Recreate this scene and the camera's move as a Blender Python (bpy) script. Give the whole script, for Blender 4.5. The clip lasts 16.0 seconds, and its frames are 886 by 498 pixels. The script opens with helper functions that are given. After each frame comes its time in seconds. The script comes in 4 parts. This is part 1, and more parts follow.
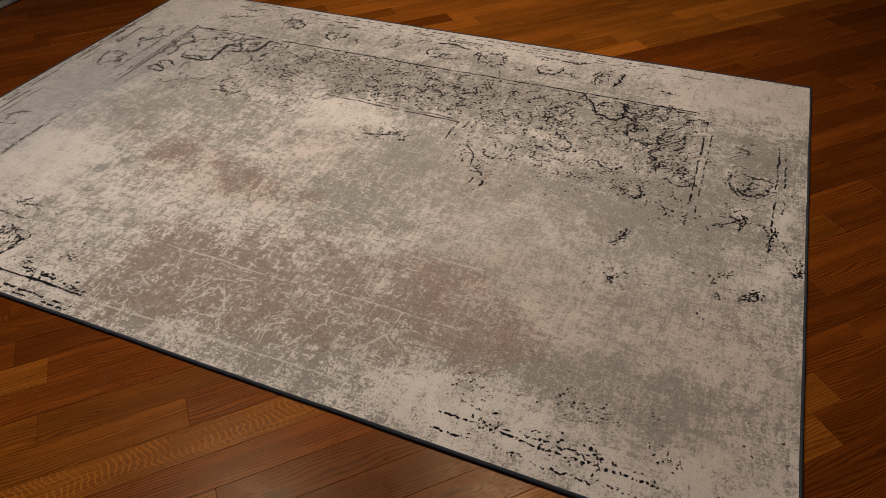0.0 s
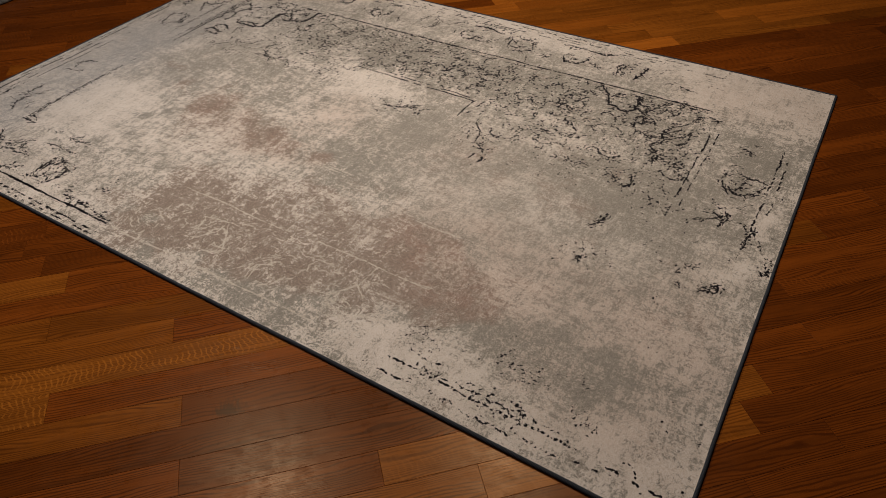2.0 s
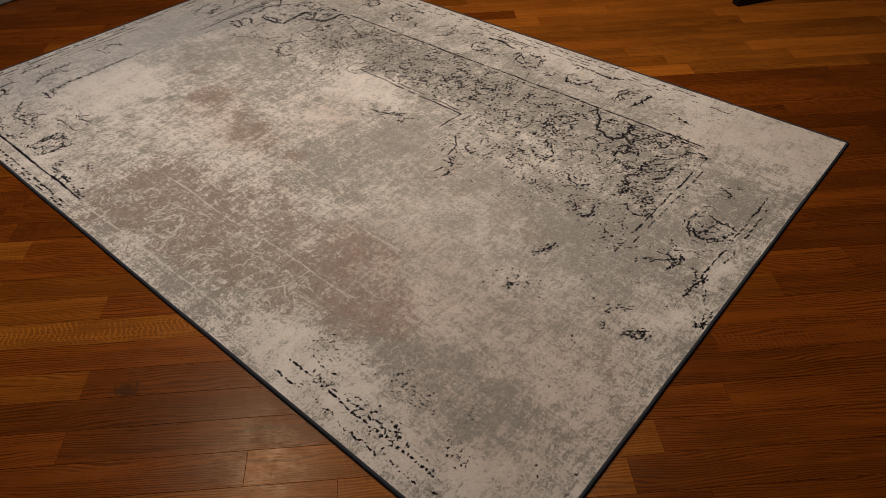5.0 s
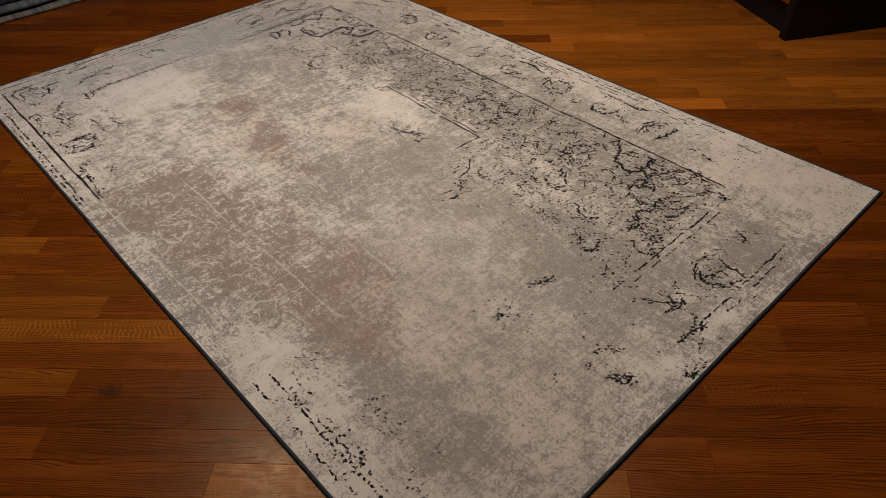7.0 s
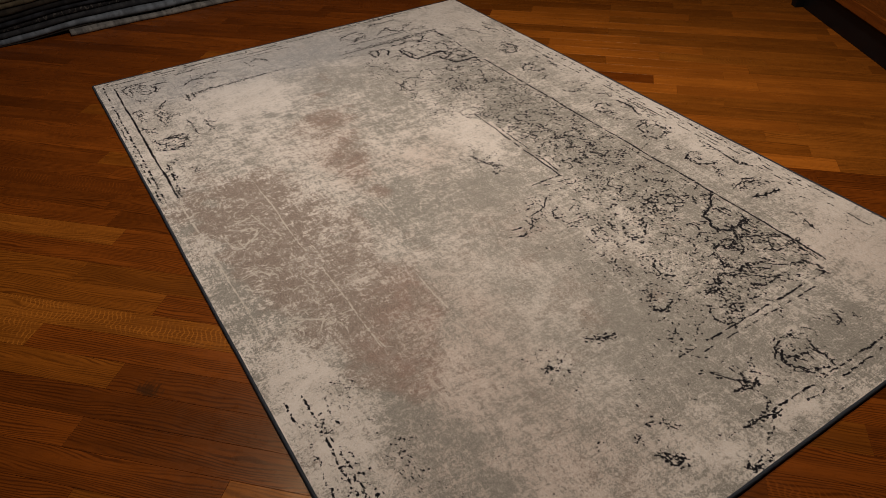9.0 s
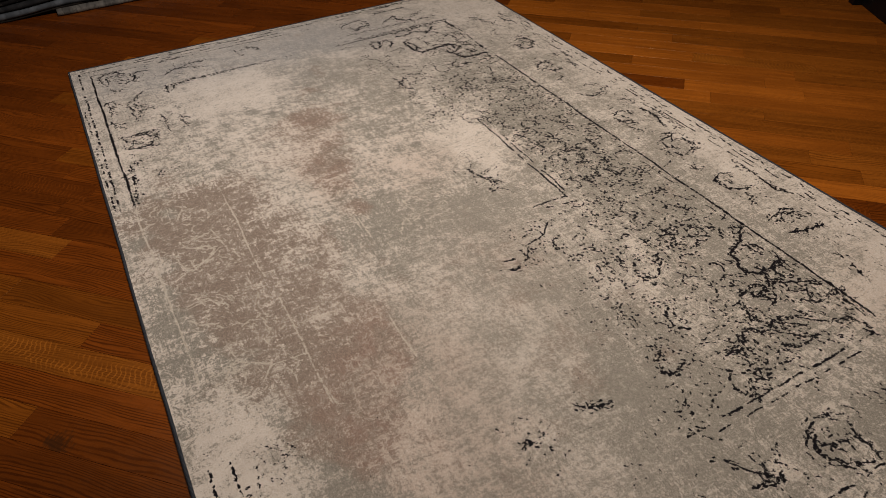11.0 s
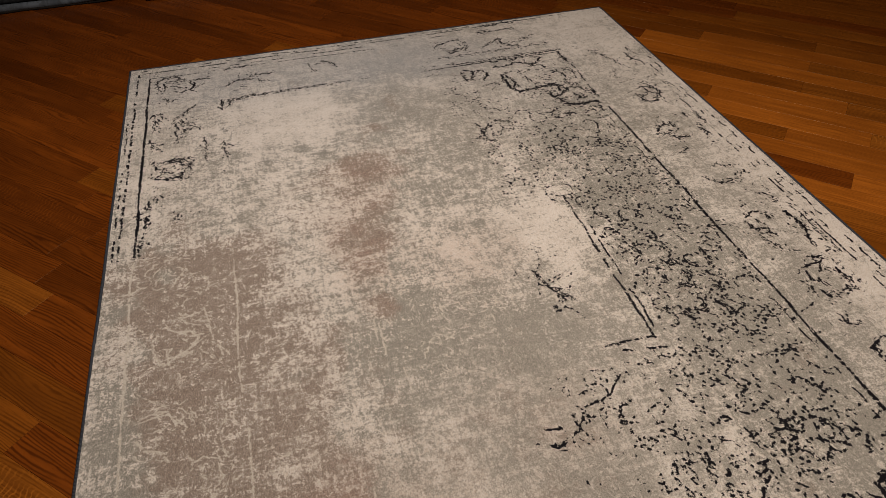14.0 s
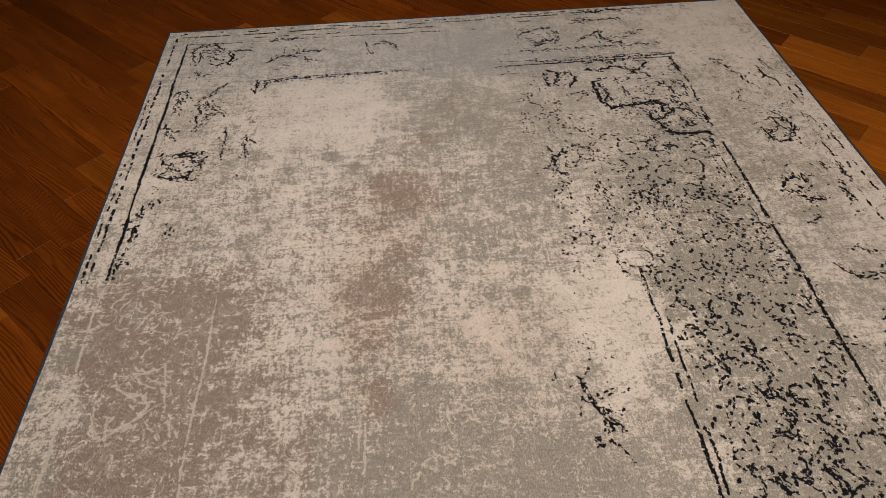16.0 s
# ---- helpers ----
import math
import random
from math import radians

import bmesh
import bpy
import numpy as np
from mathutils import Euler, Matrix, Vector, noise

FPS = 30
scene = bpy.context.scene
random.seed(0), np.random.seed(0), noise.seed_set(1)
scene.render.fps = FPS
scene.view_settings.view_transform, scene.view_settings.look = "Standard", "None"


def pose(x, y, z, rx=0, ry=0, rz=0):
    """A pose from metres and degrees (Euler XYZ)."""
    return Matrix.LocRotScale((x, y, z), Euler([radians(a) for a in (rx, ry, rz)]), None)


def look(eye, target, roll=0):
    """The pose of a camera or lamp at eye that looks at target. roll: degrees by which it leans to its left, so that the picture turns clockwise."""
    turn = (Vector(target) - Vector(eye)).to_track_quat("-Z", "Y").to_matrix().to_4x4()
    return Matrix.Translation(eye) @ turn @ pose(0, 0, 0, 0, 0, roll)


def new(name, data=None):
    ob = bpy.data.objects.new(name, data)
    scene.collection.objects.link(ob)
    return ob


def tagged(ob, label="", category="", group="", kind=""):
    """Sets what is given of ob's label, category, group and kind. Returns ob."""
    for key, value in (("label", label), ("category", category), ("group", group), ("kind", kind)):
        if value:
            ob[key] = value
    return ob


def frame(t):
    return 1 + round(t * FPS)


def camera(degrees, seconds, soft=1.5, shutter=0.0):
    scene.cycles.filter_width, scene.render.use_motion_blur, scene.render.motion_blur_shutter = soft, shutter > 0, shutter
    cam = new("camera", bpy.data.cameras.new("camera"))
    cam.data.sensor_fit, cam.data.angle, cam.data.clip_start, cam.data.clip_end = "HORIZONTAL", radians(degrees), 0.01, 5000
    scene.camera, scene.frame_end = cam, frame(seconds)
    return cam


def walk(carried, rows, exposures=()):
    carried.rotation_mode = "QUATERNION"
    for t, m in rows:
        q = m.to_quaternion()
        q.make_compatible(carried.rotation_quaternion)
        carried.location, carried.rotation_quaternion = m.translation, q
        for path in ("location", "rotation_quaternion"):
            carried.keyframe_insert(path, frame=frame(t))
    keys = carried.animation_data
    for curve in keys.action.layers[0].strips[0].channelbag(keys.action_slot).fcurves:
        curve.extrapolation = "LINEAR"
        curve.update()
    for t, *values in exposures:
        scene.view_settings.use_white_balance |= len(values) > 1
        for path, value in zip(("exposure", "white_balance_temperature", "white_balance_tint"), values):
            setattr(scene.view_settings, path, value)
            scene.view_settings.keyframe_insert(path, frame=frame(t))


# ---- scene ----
cam = camera(66.0, 16.0, soft=0.65)
PATH = [
    (0, (-0.39, -0.755, 1.347), (-0.983, 0.611, 0.012), -1.7),
    (0.5, (-0.33, -0.743, 1.353), (-0.956, 0.6, 0.01), -1.8),
    (1, (-0.237, -0.745, 1.355), (-0.897, 0.573, 0.004), -1.7),
    (1.5, (-0.139, -0.752, 1.375), (-0.859, 0.53, 0.019), -1.6),
    (2, (-0.068, -0.759, 1.387), (-0.853, 0.483, 0.03), -1.7),
    (2.5, (-0.012, -0.716, 1.393), (-0.847, 0.492, 0.035), -2.0),
    (3, (0.034, -0.648, 1.393), (-0.824, 0.539, 0.032), -1.9),
    (3.5, (0.065, -0.586, 1.396), (-0.82, 0.583, 0.036), -1.9),
    (4, (0.11, -0.55, 1.393), (-0.795, 0.611, 0.039), -1.9),
    (4.2, (0.142, -0.532, 1.399), (-0.773, 0.618, 0.043), -1.8),
    (6.3, (0.377, -0.373, 1.382), (-0.721, 0.646, 0.057), -1.9),
    (6.5, (0.371, -0.353, 1.397), (-0.731, 0.66, 0.07), -1.8),
    (7, (0.369, -0.319, 1.407), (-0.752, 0.685, 0.09), -1.8),
    (7.5, (0.395, -0.299, 1.404), (-0.761, 0.694, 0.109), -1.4),
    (8, (0.432, -0.262, 1.402), (-0.791, 0.675, 0.126), -1.3),
    (8.5, (0.432, -0.23, 1.391), (-0.853, 0.639, 0.128), -1.4),
    (9, (0.365, -0.178, 1.374), (-0.962, 0.634, 0.117), -1.6),
    (9.2, (0.332, -0.157, 1.372), (-1.003, 0.636, 0.112), -1.8),
    (11.3, (0.119, 0.156, 1.279), (-1.232, 0.854, -0.021), -1.5),
    (11.5, (0.076, 0.18, 1.276), (-1.276, 0.863, -0.029), -1.6),
    (12, (-0.029, 0.232, 1.267), (-1.39, 0.89, -0.043), -1.7),
    (12.5, (-0.093, 0.287, 1.271), (-1.45, 0.933, -0.048), -1.6),
    (13, (-0.139, 0.39, 1.272), (-1.511, 1.003, -0.048), -1.2),
    (13.5, (-0.189, 0.488, 1.254), (-1.613, 0.971, -0.065), -1.2),
    (14, (-0.302, 0.541, 1.251), (-1.742, 0.919, -0.085), -1.4),
    (14.5, (-0.413, 0.59, 1.231), (-1.856, 0.897, -0.12), -2.0),
    (15, (-0.523, 0.649, 1.205), (-1.947, 0.922, -0.172), -2.0),
    (15.5, (-0.636, 0.749, 1.193), (-2.043, 0.948, -0.215), -1.7),
    (16, (-0.756, 0.786, 1.176), (-2.135, 0.872, -0.269), -1.7),
]
walk(cam, [(t, look(eye, target, roll)) for t, eye, target, roll in PATH], [(0.0, 0.0), (16.0, 0.0)])

# ---- light: warm ceiling lamps over the showroom floor, a dark room round them ----
world = bpy.data.worlds.new("room_world")
world.use_nodes = True
world.node_tree.nodes["Background"].inputs["Color"].default_value = (0.9, 0.95, 1.0, 1)
world.node_tree.nodes["Background"].inputs["Strength"].default_value = 0.02
scene.world = world


def ceiling_lamp(x, y, watts, size, colour=(1.0, 0.87, 0.74), z=2.62):
    lamp = bpy.data.lights.new("ceiling_lamp", "AREA")
    lamp.shape, lamp.size, lamp.energy, lamp.color, lamp.spread = "DISK", size, watts, colour, radians(155)
    ob = new("ceiling_lamp", lamp)
    ob.matrix_world = look((x, y, z), (x, y + 0.001, 0))
    return ob


ceiling_lamp(-2.18, 0.50, 24.6, 0.36, (1.0, 0.89, 0.81))
ceiling_lamp(-1.05, 1.46, 27.6, 0.36, (1.0, 0.845, 0.71))

# ---- node helpers ----


class Nodes:
    """Short spellings for building one material's node tree."""

    def __init__(self, name):
        self.mat = bpy.data.materials.new(name)
        self.mat.use_nodes = True
        self.tree = self.mat.node_tree
        self.bsdf = self.tree.nodes["Principled BSDF"]

    def link(self, value, socket):
        if isinstance(value, bpy.types.NodeSocket):
            self.tree.links.new(value, socket)
        else:
            socket.default_value = value

    def node(self, kind, **settings):
        n = self.tree.nodes.new(kind)
        for key, value in settings.items():
            setattr(n, key, value)
        return n

    def math(self, op, a, b=0.0, c=0.0, clamp=False):
        n = self.node("ShaderNodeMath", operation=op, use_clamp=clamp)
        for i, v in enumerate((a, b, c)):
            self.link(v, n.inputs[i])
        return n.outputs[0]

    def step(self, x, lo, hi, out_lo=0.0, out_hi=1.0):
        n = self.node("ShaderNodeMapRange", interpolation_type="SMOOTHSTEP")
        for i, v in enumerate((x, lo, hi, out_lo, out_hi)):
            self.link(v, n.inputs[i])
        return n.outputs[0]

    def mix(self, f, a, b, blend="MIX"):
        n = self.node("ShaderNodeMix", data_type="RGBA", blend_type=blend)
        self.link(f, n.inputs[0])
        self.link(a, n.inputs[6])
        self.link(b, n.inputs[7])
        return n.outputs[2]

    def mapping(self, vec, scale=(1, 1, 1), loc=(0, 0, 0), turn=0.0):
        n = self.node("ShaderNodeMapping")
        self.link(vec, n.inputs["Vector"])
        n.inputs["Scale"].default_value = scale
        self.link(loc, n.inputs["Location"])
        n.inputs["Rotation"].default_value = (0, 0, turn)
        return n.outputs[0]

    def noise(self, vec, scale, detail=3.0, rough=0.55, distort=0.0):
        n = self.node("ShaderNodeTexNoise")
        self.link(vec, n.inputs["Vector"])
        n.inputs["Scale"].default_value, n.inputs["Detail"].default_value = scale, detail
        n.inputs["Roughness"].default_value, n.inputs["Distortion"].default_value = rough, distort
        return n.outputs["Fac"]

    def bump(self, height, strength, distance):
        n = self.node("ShaderNodeBump")
        n.inputs["Strength"].default_value, n.inputs["Distance"].default_value = strength, distance
        self.link(height, n.inputs["Height"])
        self.link(n.outputs[0], self.bsdf.inputs["Normal"])

    def coords(self, which="Object"):
        return self.node("ShaderNodeTexCoord").outputs[which]

    def out(self, colour, rough, metal=0.0, spec=0.5):
        self.link(colour, self.bsdf.inputs["Base Color"])
        self.link(rough, self.bsdf.inputs["Roughness"])
        self.bsdf.inputs["Metallic"].default_value = metal
        self.bsdf.inputs["Specular IOR Level"].default_value = spec
        return self.mat


def rgba(r, g, b):
    return (r, g, b, 1.0)


# ---- materials ----


def oak(name, dark, light, figure=0.0, grain=0.85, island=False, knot=None):
    """Varnished oak strip: streaked grain, cathedral bands, pores; figure adds ray flecks across the board."""
    m = Nodes(name)
    if island:
        rnd = m.node("ShaderNodeNewGeometry").outputs["Random Per Island"]
    else:
        rnd = m.node("ShaderNodeObjectInfo").outputs["Random"]
    off = m.node("ShaderNodeCombineXYZ")
    m.link(m.math("MULTIPLY", rnd, 37.0), off.inputs[0])
    m.link(m.math("MULTIPLY", rnd, 11.3), off.inputs[1])
    uv = m.mapping(m.coords("UV"), loc=off.outputs[0])
    streak = m.noise(m.mapping(uv, (2.2, 55, 1)), 1.0, 4, 0.6)
    bend = m.noise(m.mapping(uv, (1.6, 9, 1)), 1.0, 2, 0.5)
    sep = m.node("ShaderNodeSeparateXYZ")
    m.link(uv, sep.inputs[0])
    phase = m.math("ADD", m.math("MULTIPLY", sep.outputs[1], 820.0), m.math("MULTIPLY", bend, 85.0))
    phase = m.math("ADD", phase, m.math("MULTIPLY", m.noise(m.mapping(uv, (18, 60, 1)), 1.0, 3), 5.0))
    bands = m.step(m.math("SINE", phase), -0.3, 1.0)
    bands = m.math("MULTIPLY", bands, m.step(m.noise(m.mapping(uv, (3, 22, 1)), 1.0, 3), 0.32, 0.54))
    pores = m.step(m.noise(m.mapping(uv, (22, 520, 1)), 1.0, 3, 0.65), 0.53, 0.66)
    blotch = m.noise(m.mapping(uv, (2.5, 7, 1)), 1.0, 4, 0.6)
    tone = m.math("ADD", m.math("MULTIPLY", streak, 0.6), m.math("MULTIPLY", blotch, 0.55))
    tone = m.math("ADD", tone, m.math("MULTIPLY", m.math("SUBTRACT", rnd, 0.5), 0.22))
    col = m.mix(m.step(tone, 0.38, 0.80), rgba(*dark), rgba(*light))
    col = m.mix(m.math("MULTIPLY", bands, grain), col, rgba(dark[0] * 0.55, dark[1] * 0.5, dark[2] * 0.5))
    col = m.mix(m.math("MULTIPLY", pores, 0.36), col, rgba(dark[0] * 0.4, dark[1] * 0.35, dark[2] * 0.3))
    if figure:
        fp = m.math("ADD", m.math("MULTIPLY", sep.outputs[0], 430.0), m.math("ADD", m.math("MULTIPLY", sep.outputs[1], 140.0), m.math("MULTIPLY", m.noise(m.mapping(uv, (9, 30, 1)), 1.0, 3), 20.0)))
        fleck = m.step(m.math("SINE", fp), 0.3, 1.0)
        fleck = m.math("MULTIPLY", fleck, m.step(m.noise(m.mapping(uv, (6, 25, 1)), 1.0, 2), 0.38, 0.6))
        col = m.mix(m.math("MULTIPLY", fleck, figure), col, rgba(light[0] * 1.5, light[1] * 1.6, light[2] * 1.8))
    if knot:
        spot = m.node("ShaderNodeVectorMath", operation="DISTANCE")
        m.link(m.mapping(m.coords("UV"), (1, 1, 0)), spot.inputs[0])
        spot.inputs[1].default_value = (knot[0], knot[1], 0)
        reach = m.math("ADD", spot.outputs["Value"], m.math("MULTIPLY", m.math("SUBTRACT", m.noise(m.mapping(uv, (130, 40, 1)), 1.0, 3), 0.5), 0.11))
        col = m.mix(m.step(reach, knot[2], knot[2] * 0.2, 0.0, 0.72), col, rgba(0.040, 0.016, 0.006))
    scuff = m.noise(m.coords("UV"), 18.0, 6, 0.7)
    m.bump(m.math("SUBTRACT", m.math("MULTIPLY", streak, 0.4), m.math("MULTIPLY", pores, 0.6)), 0.13, 0.0008)
    m.bsdf.inputs["Specular Tint"].default_value = (1.0, 0.72, 0.42, 1.0)
    return m.out(col, m.step(scuff, 0.3, 0.75, 0.26, 0.37), spec=0.18)


OAK_TONES = {
    "golden": ((0.185, 0.0537, 0.0061), (0.332, 0.1012, 0.0112), 0.12, 0.62),
    "figured": ((0.195, 0.0572, 0.0064), (0.332, 0.1038, 0.0115), 0.50, 0.6),
    "amber": ((0.262, 0.0740, 0.0080), (0.450, 0.1330, 0.0140), 0.06, 0.38),
    "brown": ((0.152, 0.0422, 0.0045), (0.275, 0.0792, 0.0079), 0.0, 0.75),
    "red": ((0.133, 0.0320, 0.0036), (0.237, 0.0579, 0.0063), 0.0, 0.85),
    "fleck": ((0.114, 0.0268, 0.0031), (0.204, 0.0492, 0.0055), 0.35, 0.7),
    "dark": ((0.104, 0.0251, 0.0029), (0.190, 0.0458, 0.0051), 0.0, 0.85),
}
OAK = {k: oak("oak_" + k, *tone) for k, tone in OAK_TONES.items()}
OAK["knotted"] = oak("oak_knotted", *OAK_TONES["red"], knot=(.113, .014, .045))
OAK_REST = {k: oak("oak_rest_" + k, *tone, island=True) for k, tone in OAK_TONES.items()}


def plain(name, a, b, rough, scale=20.0, bump=0.0, metal=0.0, spec=0.5):
    """Two-tone mottled surface with a fine relief."""
    m = Nodes(name)
    n1, n2 = m.noise(m.coords(), scale, 4, 0.6), m.noise(m.coords(), scale * 9, 3, 0.6)
    f = m.math("ADD", m.math("MULTIPLY", n1, 0.65), m.math("MULTIPLY", n2, 0.35))
    if bump:
        m.bump(n2, 0.5, bump)
    return m.out(m.mix(m.step(f, 0.35, 0.65), rgba(*a), rgba(*b)), m.step(n1, 0.3, 0.7, rough - 0.05, rough + 0.05), metal, spec)


M_SUBFLOOR = plain("dark_joint", (0.05, 0.016, 0.004), (0.07, 0.022, 0.006), 0.8)
M_WALL = plain("wall_paint", (0.10, 0.080, 0.062), (0.13, 0.105, 0.080), 0.85, 3.0)
M_CEIL = plain("ceiling_paint", (0.16, 0.14, 0.12), (0.19, 0.165, 0.14), 0.9, 3.0)
M_BLACK = plain("black_lacquer", (0.006, 0.006, 0.007), (0.009, 0.009, 0.010), 0.45, 14.0, 0.0003, spec=0.22)


def binding_material():
    """Overlocked navy yarn: slanting stitches along the edge."""
    m = Nodes("navy_binding_yarn")
    uv = m.coords("UV")
    sep = m.node("ShaderNodeSeparateXYZ")
    m.link(uv, sep.inputs[0])
    ph = m.math("ADD", m.math("MULTIPLY", sep.outputs[0], 2000.0), m.math("MULTIPLY", sep.outputs[1], 260.0))
    ph = m.math("ADD", ph, m.math("MULTIPLY", m.noise(uv, 60.0, 2), 3.0))
    st = m.step(m.math("SINE", ph), -0.8, 0.9)
    fuzz = m.noise(m.coords(), 700.0, 2)
    col = m.mix(st, rgba(0.020, 0.025, 0.034), rgba(0.078, 0.090, 0.112))
    col = m.mix(m.step(m.noise(m.coords(), 9.0, 3), 0.35, 0.7, 0.0, 0.5), col, rgba(0.042, 0.046, 0.056))
    m.bump(m.math("ADD", st, m.math("MULTIPLY", fuzz, 0.4)), 0.9, 0.0012)
    return m.out(col, 0.8, spec=0.25)


M_BINDING = binding_material()


def rug_material():
    """Printed, worn pile: cream ground, eroded grey-green and brown dye, broken dark outlines, pale ghost lines; cool
    light tinted in at the far end.
    """
    m = Nodes("worn_printed_pile")
    co = m.coords()
    tone = m.node("ShaderNodeVertexColor", layer_name="tone")
    ink = m.node("ShaderNodeVertexColor", layer_name="ink")
    ts, ks = m.node("ShaderNodeSeparateColor"), m.node("ShaderNodeSeparateColor")
    m.link(tone.outputs[0], ts.inputs[0])
    m.link(ink.outputs[0], ks.inputs[0])
    dye, brown, pink = ts.outputs[0], ts.outputs[1], ts.outputs[2]
    line, keep, ghost = ks.outputs[0], ks.outputs[1], ks.outputs[2]
    # erosion of the dye, from palm-sized patches down to single tufts
    def centred(fac, gain):
        return m.math("MULTIPLY", m.math("SUBTRACT", fac, 0.5), gain)

    worms = m.noise(m.mapping(co, (1.1, 1.0, 1)), 50.0, 5, 0.66, 1.2)
    grit = m.noise(m.mapping(co, (1.2, 1.0, 1)), 165.0, 3, 0.7, 0.8)
    speck = m.noise(co, 420.0, 2, 0.6)
    patch = m.noise(co, 11.0, 5, 0.62, 0.5)
    scratch_x = m.noise(m.mapping(co, (14, 190, 1)), 1.0, 4, 0.65)
    scratch_y = m.noise(m.mapping(co, (190, 14, 1)), 1.0, 4, 0.65)
    flake = m.noise(m.mapping(co, (1.1, 1.0, 1)), 92.0, 2, 0.55, 1.6)
    n = m.math("ADD", centred(worms, 1.15), m.math("ADD", centred(grit, 1.0), centred(flake, 0.65)))
    n = m.math("ADD", n, m.math("ADD", centred(patch, 0.55), centred(speck, 0.40)))
    n = m.math("ADD", n, m.math("ADD", centred(m.noise(m.mapping(co, (9, 52, 1)), 1.0, 3, 0.6), 0.45), centred(m.noise(m.mapping(co, (52, 9, 1)), 1.0, 3, 0.6), 0.55)))
    n = m.math("ADD", n, m.math("ADD", centred(scratch_x, 0.50), centred(scratch_y, 0.50)))
    level = m.math("ADD", n, m.math("MULTIPLY", m.math("SUBTRACT", dye, 0.45), 0.44))
    mask = m.math("ADD", m.math("MULTIPLY", m.step(level, -0.030, 0.030), 0.72), m.math("MULTIPLY", m.step(level, 0.03, 0.16), 0.28))
    soft = m.step(level, -0.34, 0.34)
    # colours
    blush = m.step(pink, 0.15, 0.85)
    cream = m.mix(blush, rgba(0.800, 0.734, 0.664), rgba(0.680, 0.582, 0.508))
    cream = m.mix(m.step(level, -0.24, 0.32), cream, m.mix(blush, rgba(0.600, 0.548, 0.482), rgba(0.540, 0.456, 0.392)))
    cream = m.mix(m.step(m.math("ADD", centred(patch, 1.0), centred(grit, 0.8)), -0.2, 0.25, 0.0, 0.35), cream, rgba(0.46, 0.405, 0.35))
    # cool light on the far short side, painted into dye and cream
    cool_light = tone.outputs["Alpha"]
    green = m.mix(soft, rgba(0.350, 0.330, 0.290), rgba(0.252, 0.239, 0.206))
    green = m.mix(cool_light, green, rgba(0.330, 0.335, 0.345))
    cream = m.mix(m.math("MULTIPLY", cool_light, 0.6), cream, rgba(0.520, 0.515, 0.510))
    tan = m.mix(soft, rgba(0.345, 0.278, 0.231), rgba(0.236, 0.178, 0.142))
    tan = m.mix(m.math("MULTIPLY", m.math("MULTIPLY", blush, 0.70), m.step(m.noise(co, 13.0, 4, 0.6), 0.40, 0.62)), tan, m.mix(soft, rgba(0.405, 0.272, 0.222), rgba(0.285, 0.172, 0.135)))
    which = m.step(m.math("ADD", brown, m.math("ADD", centred(m.noise(co, 7.0, 5, 0.65), 1.1), centred(worms, 0.6))), 0.30, 0.70)
    print_dye = m.mix(which, green, tan)
    col = m.mix(m.math("MULTIPLY", mask, 0.88), cream, print_dye)
    # low-contrast wear on the trodden side
    faint = ink.outputs["Alpha"]
    smooth = m.mix(m.step(m.math("ADD", dye, centred(patch, 0.5)), 0.10, 0.95, 0.12, 0.78), cream, print_dye)
    col = m.mix(m.math("MULTIPLY", faint, 0.62), col, smooth)
    # bleached veins through the dye
    vor = m.node("ShaderNodeTexVoronoi", feature="DISTANCE_TO_EDGE")
    warp = m.node("ShaderNodeVectorMath", operation="ADD")
    swirl = m.node("ShaderNodeTexNoise")
    m.link(co, swirl.inputs["Vector"])
    swirl.inputs["Scale"].default_value, swirl.inputs["Detail"].default_value = 24.0, 3.0
    lean = m.node("ShaderNodeVectorMath", operation="SCALE")
    m.link(swirl.outputs["Color"], lean.inputs[0])
    lean.inputs["Scale"].default_value = 0.09
    m.link(co, warp.inputs[0])
    m.link(lean.outputs[0], warp.inputs[1])
    m.link(warp.outputs[0], vor.inputs["Vector"])
    vor.inputs["Scale"].default_value = 17.0
    vein = m.math("ADD", vor.outputs["Distance"], centred(grit, -0.16))
    vein = m.math("MULTIPLY", m.step(vein, 0.045, 0.01), m.step(m.noise(co, 5.0, 3), 0.44, 0.58))
    col = m.mix(m.math("MULTIPLY", vein, 0.30), col, rgba(0.600, 0.540, 0.475))
    # lean of the pile: its sheen and shading painted as short pale and dull flecks along one slant
    lay = m.noise(m.mapping(co, (150, 460, 1), turn=0.6), 1.0, 2, 0.6)
    col = m.mix(m.math("MULTIPLY", m.step(lay, 0.47, 0.64), 0.28), col, rgba(0.64, 0.575, 0.505))
    col = m.mix(m.math("MULTIPLY", m.step(lay, 0.48, 0.34), 0.16), col, rgba(0.20, 0.175, 0.15))
    # pale ghost lines
    g = m.math("ADD", ghost, m.math("ADD", centred(worms, 0.40), m.math("ADD", centred(grit, 0.40), centred(patch, 0.40))))
    col = m.mix(m.math("MULTIPLY", m.step(g, 0.60, 0.44), 0.88), col, rgba(0.640, 0.585, 0.510))
    # dark outlines, worn to dashes
    breaks = m.noise(co, 120.0, 2, 0.5)
    jag = m.noise(co, 330.0, 2, 0.6)
    edge = m.math("ADD", line, m.math("ADD", centred(jag, 0.62), centred(breaks, 0.60)))
    on = m.step(edge, 0.53, 0.47)
    alive = m.math("SUBTRACT", breaks, m.math("MULTIPLY_ADD", keep, 0.42, 0.27))
    on = m.math("MULTIPLY", on, m.step(alive, 0.02, -0.02))
